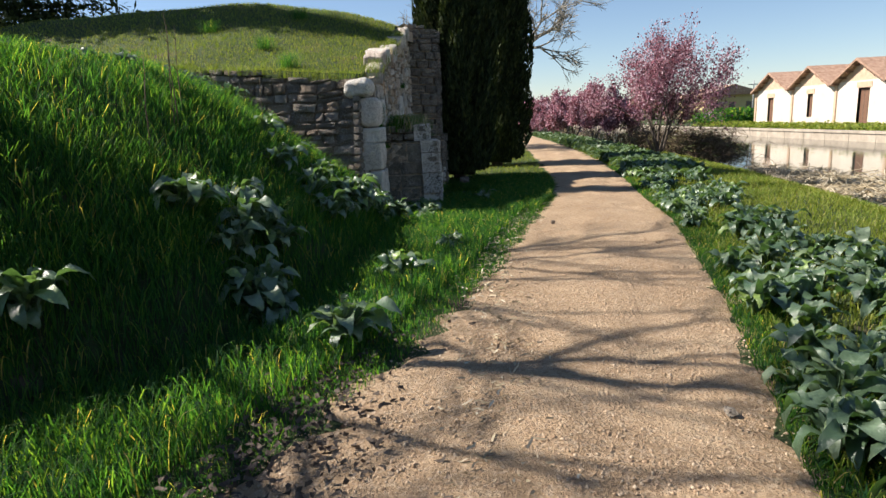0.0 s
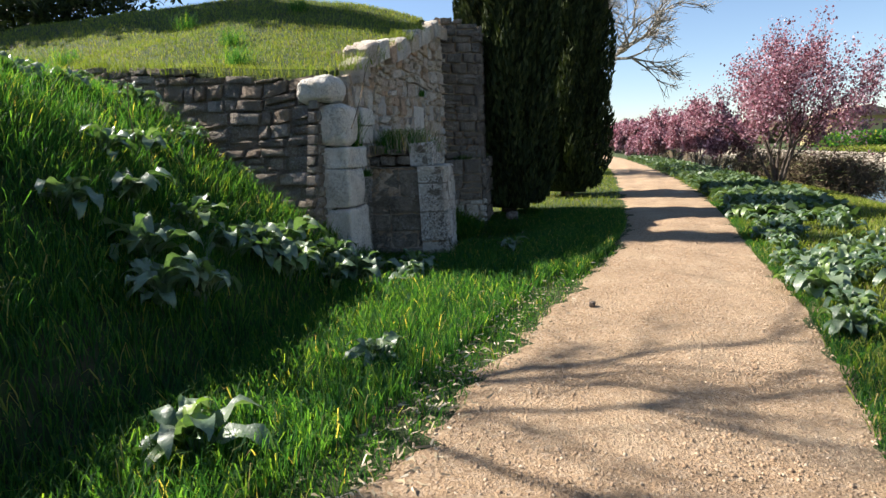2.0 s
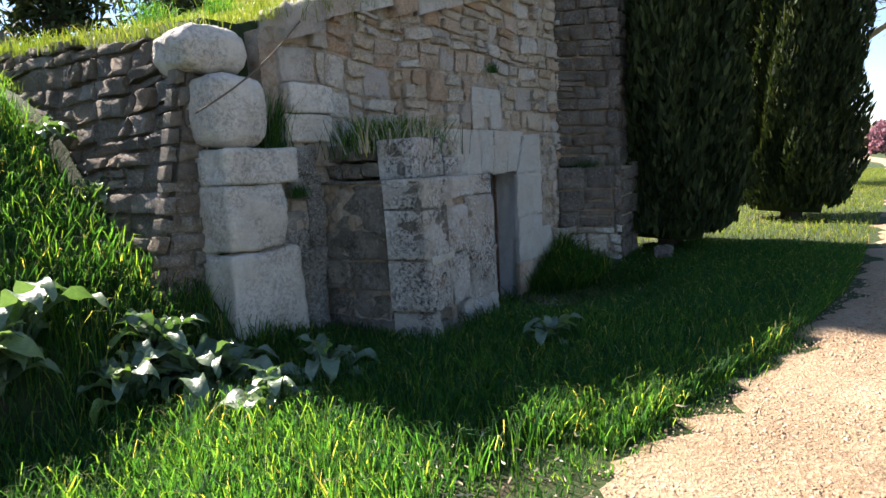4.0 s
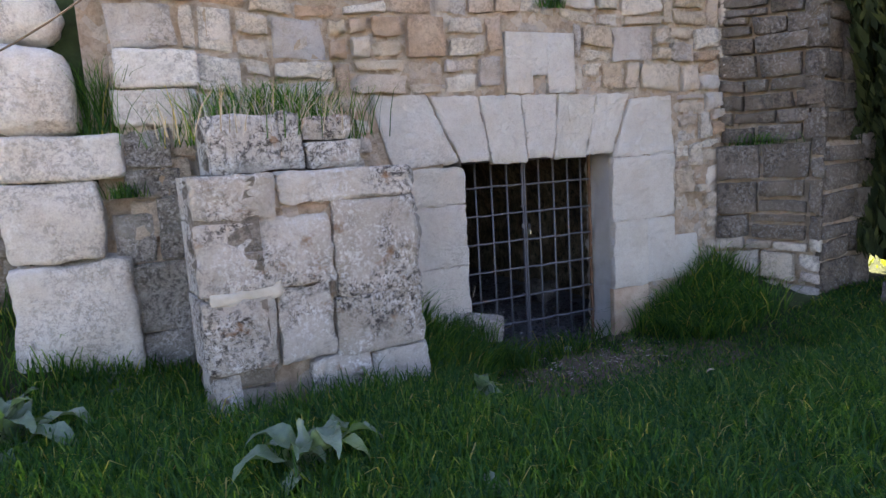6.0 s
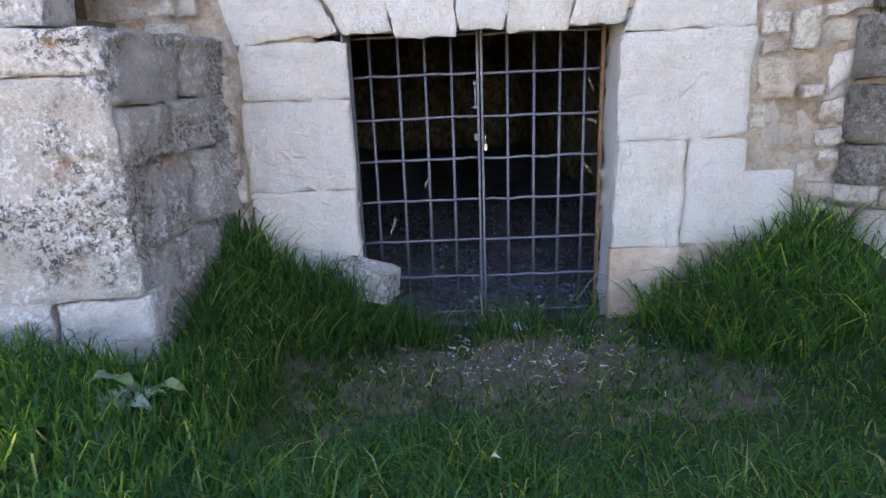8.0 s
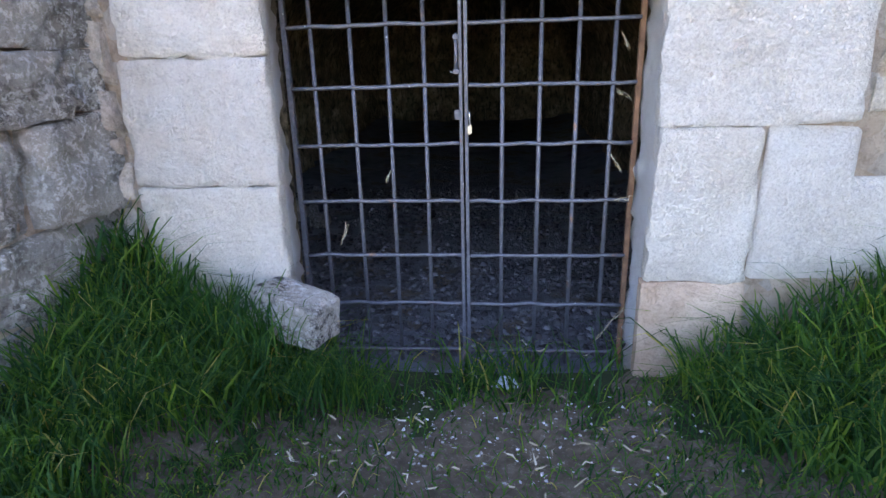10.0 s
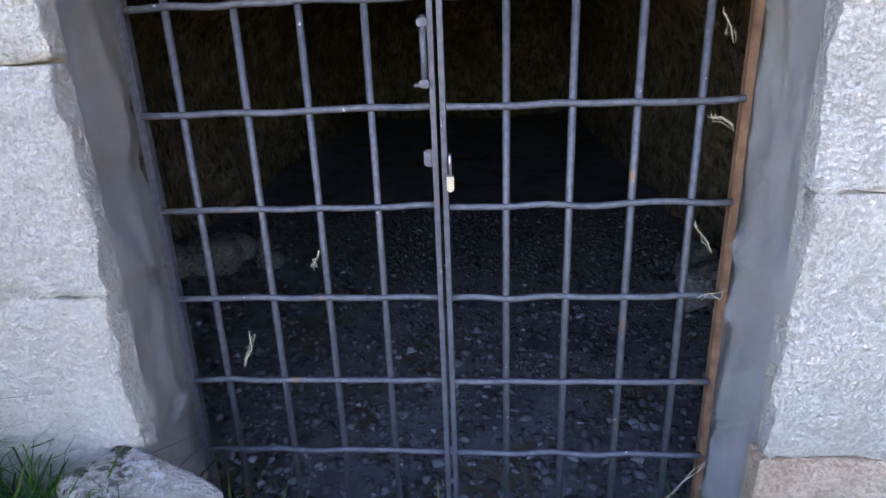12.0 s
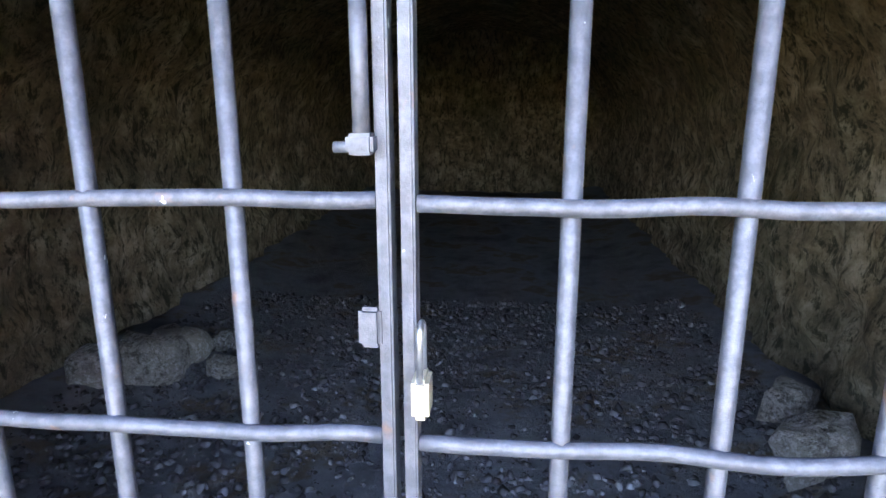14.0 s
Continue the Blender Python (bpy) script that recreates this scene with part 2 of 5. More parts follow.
M_BRAMBLE = n.done(n.ramp(n.rand(True), [(0.0, (0.06, 0.045, 0.03)), (0.7, (0.14, 0.10, 0.06)), (1.0, (0.10, 0.12, 0.04))]), 0.9)

n = Nodes("gate_iron")
flake = n.noise(55, 6, 0.7)
c = n.mix(n.grey(flake, 0.42, 0.62), (0.058, 0.060, 0.070), (0.100, 0.102, 0.116))
c = n.mix(n.math("MULTIPLY", n.grey(n.noise(13, 5), 0.62, 0.7), 0.8), c, (0.20, 0.10, 0.055))
c = n.mix(n.math("MULTIPLY", n.grey(n.noise(37, 5), 0.70, 0.72), 0.9), c, (0.7, 0.7, 0.68))
n.bump(flake, 0.35, 0.004)
M_IRON = n.done(c, 0.55, 0.25, 0.5)
n = Nodes("rusty_iron")
n.bump(n.noise(60, 6), 0.6, 0.005)
M_RUST = n.done(n.ramp(n.noise(20, 6), [(0.3, (0.10, 0.05, 0.03)), (0.7, (0.26, 0.14, 0.08))]), 0.85, 0.1)
n = Nodes("brass")
M_BRASS = n.done(n.mix(n.grey(n.noise(70, 4), 0.4, 0.7), (0.50, 0.42, 0.28), (0.40, 0.36, 0.29)), 0.5, 0.45, 0.5)
n = Nodes("steel")
M_STEEL = n.done(n.mix(n.grey(n.noise(70, 4), 0.4, 0.7), (0.6, 0.6, 0.62), (0.42, 0.42, 0.43)), 0.35, 0.9, 0.5)

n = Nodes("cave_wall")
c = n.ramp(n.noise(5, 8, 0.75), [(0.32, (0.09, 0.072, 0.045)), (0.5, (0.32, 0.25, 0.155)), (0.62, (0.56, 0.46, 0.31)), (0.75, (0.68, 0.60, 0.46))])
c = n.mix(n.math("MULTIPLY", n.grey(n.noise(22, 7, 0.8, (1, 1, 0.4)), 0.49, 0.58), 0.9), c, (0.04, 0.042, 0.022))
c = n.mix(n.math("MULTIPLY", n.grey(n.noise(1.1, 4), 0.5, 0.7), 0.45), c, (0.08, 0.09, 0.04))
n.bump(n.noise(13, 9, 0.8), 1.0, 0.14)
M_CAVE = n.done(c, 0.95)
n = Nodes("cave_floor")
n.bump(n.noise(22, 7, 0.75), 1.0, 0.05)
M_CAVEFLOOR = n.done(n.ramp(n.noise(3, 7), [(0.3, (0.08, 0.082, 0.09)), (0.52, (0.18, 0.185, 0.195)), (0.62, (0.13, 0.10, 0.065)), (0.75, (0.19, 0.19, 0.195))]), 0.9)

n = Nodes("canal_water")
n.bump(n.noise(2.5, 4, 0.6, (1, 2.2, 1)), 0.05, 0.05)
M_WATER = n.done((0.03, 0.04, 0.035), 0.04, 0, 0.6)
n = Nodes("quay_stone")
n.bump(n.noise(4, 6), 0.6, 0.05)
M_QUAY = n.done(n.ramp(n.noise(1.2, 6, 0.7), [(0.3, (0.25, 0.21, 0.16)), (0.7, (0.42, 0.36, 0.28))]), 0.9)
n = Nodes("limewash_wall")
M_WASH = n.done(n.ramp(n.noise(0.6, 6), [(0.3, (0.50, 0.43, 0.34)), (0.7, (0.62, 0.55, 0.46))]), 0.9)
n = Nodes("gable_brick")
M_BRICK = n.done(n.ramp(n.noise(3, 6), [(0.3, (0.40, 0.27, 0.18)), (0.7, (0.52, 0.38, 0.27))]), 0.9)
n = Nodes("roof_tile")
n.bump(n.noise(3, 3, 0.5, (6, 0.4, 1)), 0.8, 0.1)
M_TILE = n.done(n.ramp(n.noise(2.5, 6), [(0.3, (0.24, 0.14, 0.09)), (0.7, (0.42, 0.28, 0.20))]), 0.9)
n = Nodes("brown_wood")
M_WOOD = n.done(n.ramp(n.noise(6, 5, 0.6, (6, 6, 0.5)), [(0.3, (0.10, 0.05, 0.03)), (0.7, (0.20, 0.11, 0.07))]), 0.8)
n = Nodes("yellow_render")
M_YELLOW = n.done(n.ramp(n.noise(0.5, 5), [(0.3, (0.42, 0.34, 0.16)), (0.7, (0.52, 0.43, 0.22))]), 0.9)
n = Nodes("dark_glass")
M_DARKGLASS = n.done((0.03, 0.035, 0.04), 0.1, 0, 0.5)
n = Nodes("grey_plastic")
M_GREY = n.done(n.ramp(n.noise(40, 4), [(0.3, (0.35, 0.37, 0.38)), (0.7, (0.6, 0.62, 0.63))]), 0.4)
n = Nodes("galvanised_pole")
M_POLE = n.done(n.ramp(n.noise(3, 4), [(0.3, (0.25, 0.25, 0.25)), (0.7, (0.36, 0.36, 0.36))]), 0.6, 0.3)

# ---------------- mesh helpers ----------------
R = np.random.default_rng(7)


def mesh_from(name, verts, faces, material, smooth=False):
    me = bpy.data.meshes.new(name)
    me.from_pydata([tuple(v) for v in verts], [], [tuple(f) for f in faces])
    me.materials.append(material)
    if smooth:
        me.polygons.foreach_set("use_smooth", np.ones(len(me.polygons), dtype=bool))
    me.update()
    return me


def mesh_np(name, verts, tris, material, smooth=False):
    """A mesh from numpy arrays of corners and triangles."""
    me = bpy.data.meshes.new(name)
    me.vertices.add(len(verts))
    me.vertices.foreach_set("co", np.ascontiguousarray(verts, dtype=np.float32).ravel())
    me.loops.add(tris.size)
    me.loops.foreach_set("vertex_index", np.ascontiguousarray(tris, dtype=np.int32).ravel())
    me.polygons.add(len(tris))
    me.polygons.foreach_set("loop_start", np.arange(0, tris.size, 3, dtype=np.int32))
    me.polygons.foreach_set("loop_total", np.full(len(tris), 3, dtype=np.int32))
    me.materials.append(material)
    if smooth:
        me.polygons.foreach_set("use_smooth", np.ones(len(tris), dtype=bool))
    me.update(calc_edges=True)
    me.validate()
    return me


def part(name, me, parent, label="", m=None):
    ob = new(name, me)
    ob.parent = parent
    if m is not None:
        ob.matrix_basis = m
    if label:
        ob["label"] = label
    return ob


def thing(name, label, category, at=(0, 0, 0), group="", kind=""):
    ob = new(name)
    ob.empty_display_size = 0.1
    ob.location = at
    return tagged(ob, label, category, group, kind)


def box_data(x0, x1, y0, y1, z0, z1, bevel=0.0):
    bm = bmesh.new()
    bmesh.ops.create_cube(bm, size=1)
    for v in bm.verts:
        v.co = Vector(((x0 + x1) / 2 + v.co.x * (x1 - x0), (y0 + y1) / 2 + v.co.y * (y1 - y0), (z0 + z1) / 2 + v.co.z * (z1 - z0)))
    if bevel:
        bmesh.ops.bevel(bm, geom=list(bm.edges), offset=bevel, segments=2, affect="EDGES")
    return bm


def bm_mesh(name, bm, material, smooth=False):
    me = bpy.data.meshes.new(name)
    bm.to_mesh(me)
    bm.free()
    me.materials.append(material)
    if smooth:
        me.polygons.foreach_set("use_smooth", np.ones(len(me.polygons), dtype=bool))
    return me


def box_mesh(name, material, *a, bevel=0.0):
    return bm_mesh(name, box_data(*a, bevel=bevel), material)


def tube(points, radii, sides=6):
    """Corners and triangles of a tube along the points."""
    P = np.array(points, dtype=float)
    V, F = [], []
    for i, p in enumerate(P):
        d = P[min(i + 1, len(P) - 1)] - P[max(i - 1, 0)]
        d = d / (np.linalg.norm(d) + 1e-9)
        a = np.cross(d, (0.31, 0.87, 0.12) if abs(d[1]) < 0.9 else (1, 0, 0))
        a /= np.linalg.norm(a)
        b = np.cross(d, a)
        for k in range(sides):
            t = 2 * math.pi * k / sides
            V.append(p + radii[i] * (a * math.cos(t) + b * math.sin(t)))
    for i in range(len(P) - 1):
        for k in range(sides):
            q, r = i * sides + k, i * sides + (k + 1) % sides
            F += [(q, r, q + sides), (r, r + sides, q + sides)]
    n0 = len(V)
    V += [P[0], P[-1]]
    for k in range(sides):
        F += [(n0, (k + 1) % sides, k), (n0 + 1, (len(P) - 1) * sides + k, (len(P) - 1) * sides + (k + 1) % sides)]
    return np.array(V), np.array(F)


def joined(pieces):
    V, F, n0 = [], [], 0
    for v, f in pieces:
        V.append(v)
        F.append(f + n0)
        n0 += len(v)
    return np.concatenate(V), np.concatenate(F)


# a stone: front face from four corners on a wall, rounded edges, uneven face, sides going back
def stone_data(corners, to_world, depth, seg, rough, seed, proud=0.0, edge=0.018, wob=0.0):
    nu, nv = seg
    c00, c10, c11, c01 = [np.array(c, dtype=float) for c in corners]
    V, F = [], []
    w = max(0.03, np.linalg.norm(c10 - c00))
    hgt = max(0.03, np.linalg.norm(c01 - c00))
    us = [0, min(0.25, edge / w)] + [k / (nu - 2) for k in range(1, nu - 2)] + [1 - min(0.25, edge / w), 1]
    vs = [0, min(0.25, edge / hgt)] + [k / (nv - 2) for k in range(1, nv - 2)] + [1 - min(0.25, edge / hgt), 1]
    us, vs = sorted(us), sorted(vs)
    nu, nv = len(us), len(vs)
    for j, v in enumerate(vs):
        for i, u in enumerate(us):
            p = (c00 * (1 - u) + c10 * u) * (1 - v) + (c01 * (1 - u) + c11 * u) * v
            s = Vector((p[0] * 6 + seed * 3.1, p[1] * 6 - seed * 1.7, seed * 0.77))
            d = proud + rough * (noise.fractal(s * 1.5, 1.0, 2.0, 3) + 0.5 * noise.noise(s * 6.0))
            rim = (i in (0, nu - 1)) + (j in (0, nv - 1))
            if rim:
                d -= edge * (0.8 + 0.4 * noise.noise(s * 2)) * (1.5 if rim == 2 else 1)
                mid = (c00 + c10 + c11 + c01) / 4
                p = p + (mid - p) * (0.02 if rim == 2 else 0.0) + wob * np.array((noise.noise(s * 2.3), noise.noise(s * 2.3 + Vector((9, 4, 2)))))
            V.append(to_world(p[0], p[1], d))
    for j in range(nv - 1):
        for i in range(nu - 1):
            a = j * nu + i
            F.append((a, a + 1, a + nu + 1, a + nu))
    ring = [i for i in range(nu)] + [j * nu + nu - 1 for j in range(1, nv)] + [(nv - 1) * nu + i for i in range(nu - 2, -1, -1)] + [j * nu for j in range(nv - 2, 0, -1)]
    rim0 = len(V)
    V += [V[r] for r in ring]
    n0 = len(V)
    for r in ring:
        i, j = r % nu, r // nu
        u, v = us[i], vs[j]
        p = (c00 * (1 - u) + c10 * u) * (1 - v) + (c01 * (1 - u) + c11 * u) * v
        V.append(to_world(p[0], p[1], -depth))
    k = len(ring)
    for q in range(k):
        F.append((rim0 + q, n0 + q, n0 + (q + 1) % k, rim0 + (q + 1) % k))
    return V, F


stone_count = [0]


def stone(parent, corners, to_world, depth, material, seg=(6, 5), rough=0.012, proud=0.0, name="stone", edge=0.018, wob=0.0):
    stone_count[0] += 1
    v, f = stone_data(corners, to_world, depth, seg, rough, stone_count[0] * 0.37, proud, edge, wob)
    return part(name, mesh_from(name, v, f, material, True), parent)


def rect(x0, x1, z0, z1, j=0.0):
    q = lambda: random.uniform(-j, j)
    return [(x0 + q(), z0 + q()), (x1 + q(), z0 + q()), (x1 + q(), z1 + q()), (x0 + q(), z1 + q())]


def rubble(parent, u0, u1, v0, top, to_world, material, low=(0.09, 0.2), wide=(0.14, 0.42), skip=(), seg=(5, 4), rough=0.02, depth=0.12, proud=(0.0, 0.03), joint=0.008, sway=0.02, split=0.12):
    """Courses of uneven stones between u0 and u1, from v0 up to top(u), leaving out the boxes in skip."""
    v = v0
    while v < max(top(u0), top(u1), top((u0 + u1) / 2)):
        ch = random.uniform(*low)
        u = u0 - random.uniform(0, wide[0] * 0.5)
        while u < u1:
            cw = random.uniform(*wide)
            a, b = max(u, u0), min(u + cw, u1)
            if b - a > 0.06:
                pieces = [(v, v + ch)] if random.random() > split or ch < 0.15 else (lambda q: [(v, v + ch * q), (v + ch * (q + 0.02), v + ch)])(random.uniform(0.32, 0.65))
                for p0, p1 in pieces:
                    x0, x1 = a, b
                    for s0, s1, t0, t1 in skip:
                        if p1 > t0 + 0.03 and p0 < t1 - 0.03:
                            if x0 < s0 < x1:
                                x1 = s0
                            elif x0 < s1 < x1:
                                x0 = s1
                            elif x0 >= s0 and x1 <= s1:
                                x1 = x0
                    p1 = min(p1, top((x0 + x1) / 2) + random.uniform(-0.04, 0.05))
                    if x1 - x0 > 0.05 and p1 - p0 > 0.04:
                        q = joint
                        jx, jz = min(0.12 * (x1 - x0), 0.035), min(0.15 * (p1 - p0), 0.024)
                        k = lambda: random.uniform(0.2, 1) ** 1.5
                        cs = [(x0 + q * 0.5 + jx * k(), p0 + q * 0.5 + jz * k()), (x1 - q * 0.5 - jx * k(), p0 + q * 0.5 + jz * k()),
                              (x1 - q * 0.5 - jx * k(), p1 - q * 0.5 - jz * k()), (x0 + q * 0.5 + jx * k(), p1 - q * 0.5 - jz * k())]
                        cs = [(cx, cz + sway * (math.sin(cx * 2.3 + cz) + 0.6 * math.sin(cx * 5.1 - cz * 2))) for cx, cz in cs]
                        stone(parent, cs, to_world, depth, material, seg, rough, random.uniform(*proud), edge=0.009, wob=0.016)
            u += cw
        v += ch

# ---------------- the lie of the land ----------------
def sstep(a, b, x):
    t = np.clip((x - a) / (b - a), 0, 1)
    return t * t * (3 - 2 * t)


def path_left(x):
    return np.interp(x, [-40, -14, -12, -10.4, -8, -5, -1.8, 0.7, 7, 20, 50, 120, 400], [3.0, -0.55, -1.05, -1.66, -2.33, -2.84, -3.55, -3.87, -4.05, -4.2, -3.9, 2.0, 40])


def path_right(x):
    return np.interp(x, [-40, -14, -11.6, -8.9, -5, -0.7, 4, 8, 15, 28, 50, 120, 400], [-0.4, -3.4, -3.89, -4.49, -5.15, -5.55, -6.0, -6.2, -6.45, -6.4, -5.9, 0.2, 37.5])


def quay_line(x):
    return np.clip(-30.5 + 0.06 * x, -33, -26.5)


def ripple(x, y, a, f):
    return a * (np.sin(x * f + 1.3 * np.sin(y * f * 0.7)) + np.sin(y * f * 1.3 + 1.7 * np.sin(x * f * 0.6 + 2))) * 0.5


def wall_top(x):
    return 2.5 + 0.315 * (np.clip(x, -3.2, 1.3) + 3.2)


def hill(x, y):
    """The turf over the vault and the hill behind it."""
    return np.minimum(wall_top(x) + 0.95 * np.interp(x, [-3.6, -1.0, 1.5], [0.2, 0.52, 1]) * (1 - np.exp(-np.clip(y + 0.2, 0, 20) / 2.3)), 4.95) + ripple(x, y, 0.05, 1.7) * sstep(0.3, 2, y) - 0.05 * np.clip(y - 3, 0, 6) - 0.10 * np.clip(y - 9, 0, 30)


def slope(x, y):
    toe = path_left(x) + np.interp(x, [-16, -12, -10, -7, -3.9], [1.9, 1.6, 1.25, 1.6, 2.3])
    s = y - toe
    k = np.interp(x, [-9, -6, -3.9], [0.99, 0.95, 0.76])
    a, b = k * s, 2.1 + 0.10 * s
    m = -np.log(np.exp(-3.5 * a) + np.exp(-3.5 * b)) / 3.5
    z = np.where(s > 0, np.maximum(m, 0), 0) * sstep(0, 0.5, s)
    return z + ripple(x, y, 0.06, 2.6) * sstep(0.4, 1.2, s)


def low_ground(x, y):
    z = 0.02 * np.sin(x * 0.9) * np.sin(y * 1.1 + 1)
    left = slope(np.minimum(x, -3.7), y)
    z = z + np.where(x < -3.7, left, np.minimum(left, 0.75) * (1 - sstep(-3.7, -2.75, x)))
    # the trodden hollow before the gate, with a hump on either side of it
    z = z - 0.36 * sstep(-2.9, -0.7, y) * sstep(-1.9, -0.7, x) * (1 - sstep(1.0, 2.6, x)) * (1 - sstep(0.2, 0.6, y))
    z = z + 0.46 * np.exp(-((x + 1.45) / 0.6) ** 2 - ((y + 0.2) / 0.6) ** 2)
    z = z + 0.36 * np.exp(-((x - 1.7) / 0.65) ** 2 - ((y + 0.3) / 0.6) ** 2)
    # the bank to the canal and the far side
    pr = path_right(x)
    z = z - 1.7 * sstep(pr - 2.6, pr - 8.0, y) * (1 - sstep(quay_line(x) - 0.2, quay_line(x) - 0.7, y)) - 0.4 * sstep(quay_line(x) - 0.2, quay_line(x) - 0.7, y)
    # the rising ground behind the cypresses
    z = z + (hill(x, y) - z) * sstep(0.0, 7.0, y) * sstep(3.3, 3.5, x) * (1 - sstep(4.5, 26, x))
    return z


def ground_height(x, y):
    up = (x > -3.55) & (x < 3.35) & (y > -0.17)
    far = (x >= -3.55) & (x < 3.35)
    z = np.where(up, hill(x, y), low_ground(x, y))
    west = hill(np.full_like(x, -3.6), y)
    z = np.where((x <= -3.55), np.minimum(z, west + 0.1) * (1 - sstep(4, 8, y)) + west * sstep(4, 8, y), z)
    return z


xs = np.unique(np.concatenate([-np.geomspace(18, 3000, 26), np.arange(-18, -4, 0.16), np.arange(-4, -3.6, 0.1), [-3.6, -3.5], np.arange(-3.4, 3.3, 0.1), [3.3, 3.4], np.arange(3.6, 16, 0.3), np.geomspace(16, 3000, 40)]))
ys = np.unique(np.concatenate([-np.geomspace(36, 3000, 24), np.arange(-35, -14, 0.5), np.arange(-14, -6, 0.3), np.arange(-6, -0.3, 0.1), [-0.22, -0.12], np.arange(0, 5, 0.16), np.arange(5, 14, 0.4), np.geomspace(14, 3000, 28)]))
GX, GY = np.meshgrid(xs, ys)
GZ = ground_height(GX, GY)
nx, ny = len(xs), len(ys)
gv = np.stack([GX, GY, GZ], -1).reshape(-1, 3)
ii, jj = np.meshgrid(np.arange(nx - 1), np.arange(ny - 1))
keep = ~((ys[jj] > -0.25) & (ys[jj] < -0.13) & (xs[ii] > -1.0) & (xs[ii] < 0.95))
a = (jj * nx + ii)[keep]
quads = np.concatenate([np.stack([a, a + 1, a + nx + 1], -1), np.stack([a, a + nx + 1, a + nx], -1)])
ground = new("ground", mesh_np("ground", gv, quads, M_GROUND, True))
tagged(ground, "grassy earth of the canal bank and hill", "ground", kind="structure")

# bare trodden soil before the gate
sx, sy = np.linspace(-1.3, 1.6, 60), np.linspace(-1.95, -0.24, 44)
SX, SY = np.meshgrid(sx, sy)
rim_ = ((SX - 0.15) / 1.2) ** 2 + ((SY + 0.95) / 0.72) ** 2
SZ = ground_height(SX, SY) + 0.016 - 0.07 * np.clip(rim_ - 0.5 + 0.9 * np.vectorize(lambda x, y: noise.fractal(Vector((x * 2.5, y * 2.5, 8)), 0.8, 2.0, 4))(SX, SY), 0, 1) + 0.006 * np.vectorize(lambda x, y: noise.noise(Vector((x * 14, y * 14, 2))))(SX, SY)
i2, j2 = np.meshgrid(np.arange(59), np.arange(43))
a = (j2 * 60 + i2).ravel()
soil_ob = new("soil_patch", mesh_np("soil_patch", np.stack([SX, SY, SZ], -1).reshape(-1, 3), np.concatenate([np.stack([a, a + 1, a + 61], -1), np.stack([a, a + 61, a + 60], -1)]), M_SOIL, True))
tagged(soil_ob, "bare trodden brown soil before the gate", "ground", kind="structure")

# gravel path with ragged edges
px = np.concatenate([np.arange(-17, 8, 0.12), np.arange(8, 30, 0.4), np.geomspace(30, 300, 40)])
vv = np.linspace(0, 1, 25)
PXm, PVm = np.meshgrid(px, vv)
rag1 = np.array([0.26 * noise.fractal(Vector((x * 1.6, 3, 1)), 0.5, 2.0, 5) for x in px])
rag2 = np.array([0.26 * noise.fractal(Vector((x * 1.6, 9, 4)), 0.5, 2.0, 5) for x in px])
ragL, ragR = rag1[None, :] + 0 * PVm, rag2[None, :] + 0 * PVm
PYm = (path_left(PXm) + ragL) * (1 - PVm) + (path_right(PXm) + ragR) * PVm
crown = 0.035 * np.sin(math.pi * PVm) - 0.018 * np.exp(-((PVm - 0.3) / 0.09) ** 2) - 0.018 * np.exp(-((PVm - 0.72) / 0.09) ** 2)
PZm = ground_height(PXm, PYm) + 0.012 + crown + ripple(PXm, PYm, 0.008, 5.0) - 0.03 * (PVm < 0.01) - 0.03 * (PVm > 0.99)
pn = len(px)
i2, j2 = np.meshgrid(np.arange(pn - 1), np.arange(len(vv) - 1))
a = (j2 * pn + i2).ravel()
path_ob = new("path", mesh_np("path", np.stack([PXm, PYm, PZm], -1).reshape(-1, 3), np.concatenate([np.stack([a, a + pn, a + 1], -1), np.stack([a + 1, a + pn, a + pn + 1], -1)]), M_PATH, True))
tagged(path_ob, "sandy gravel footpath strewn with grit along the canal", "path", kind="structure")

# canal
wx = np.geomspace(1, 2600, 40)
water = new("water", mesh_from("water", [(-2500, -9, -1.0), (2500, -9, -1.0), (2500, -34, -1.0), (-2500, -34, -1.0)], [(0, 3, 2, 1)], M_WATER))
tagged(water, "still canal water reflecting sky and warehouses", "water", kind="structure")
qs = []
quay = thing("quay_wall", "low stone quay wall along the far side of the canal", "wall", kind="structure")
qx = np.arange(-20, 180, 3.0)
for k in range(len(qx) - 1):
    x0, x1 = qx[k] + 0.02, qx[k + 1] - 0.02
    y0, y1 = float(quay_line(x0)), float(quay_line(x1))
    vq = [(x0, y0, -1.5), (x1, y1, -1.5), (x1, y1 - 0.9, -1.5), (x0, y0 - 0.9, -1.5), (x0, y0, -0.42), (x1, y1, -0.42), (x1, y1 - 0.9, -0.42), (x0, y0 - 0.9, -0.42)]
    fq = [(4, 5, 6, 7), (0, 4, 7, 3), (1, 2, 6, 5), (0, 1, 5, 4), (2, 3, 7, 6)]
    part("quay_block", mesh_from("quay_block", vq, [f[::-1] for f in fq], M_QUAY), quay)
    part("coping", mesh_from("coping", [(x, y + (0.08 if i in (0, 1, 4, 5) else 0), z + (1.08 if i < 4 else 0.16)) for i, (x, y, z) in enumerate(vq)], [f[::-1] for f in fq], M_QUAY), quay)

# ---------------- the vault's front ----------------
FY = -0.30


def front(u, v, d):
    """Facade: u along x, v up, d out of the wall."""
    return (u, FY - d, v)


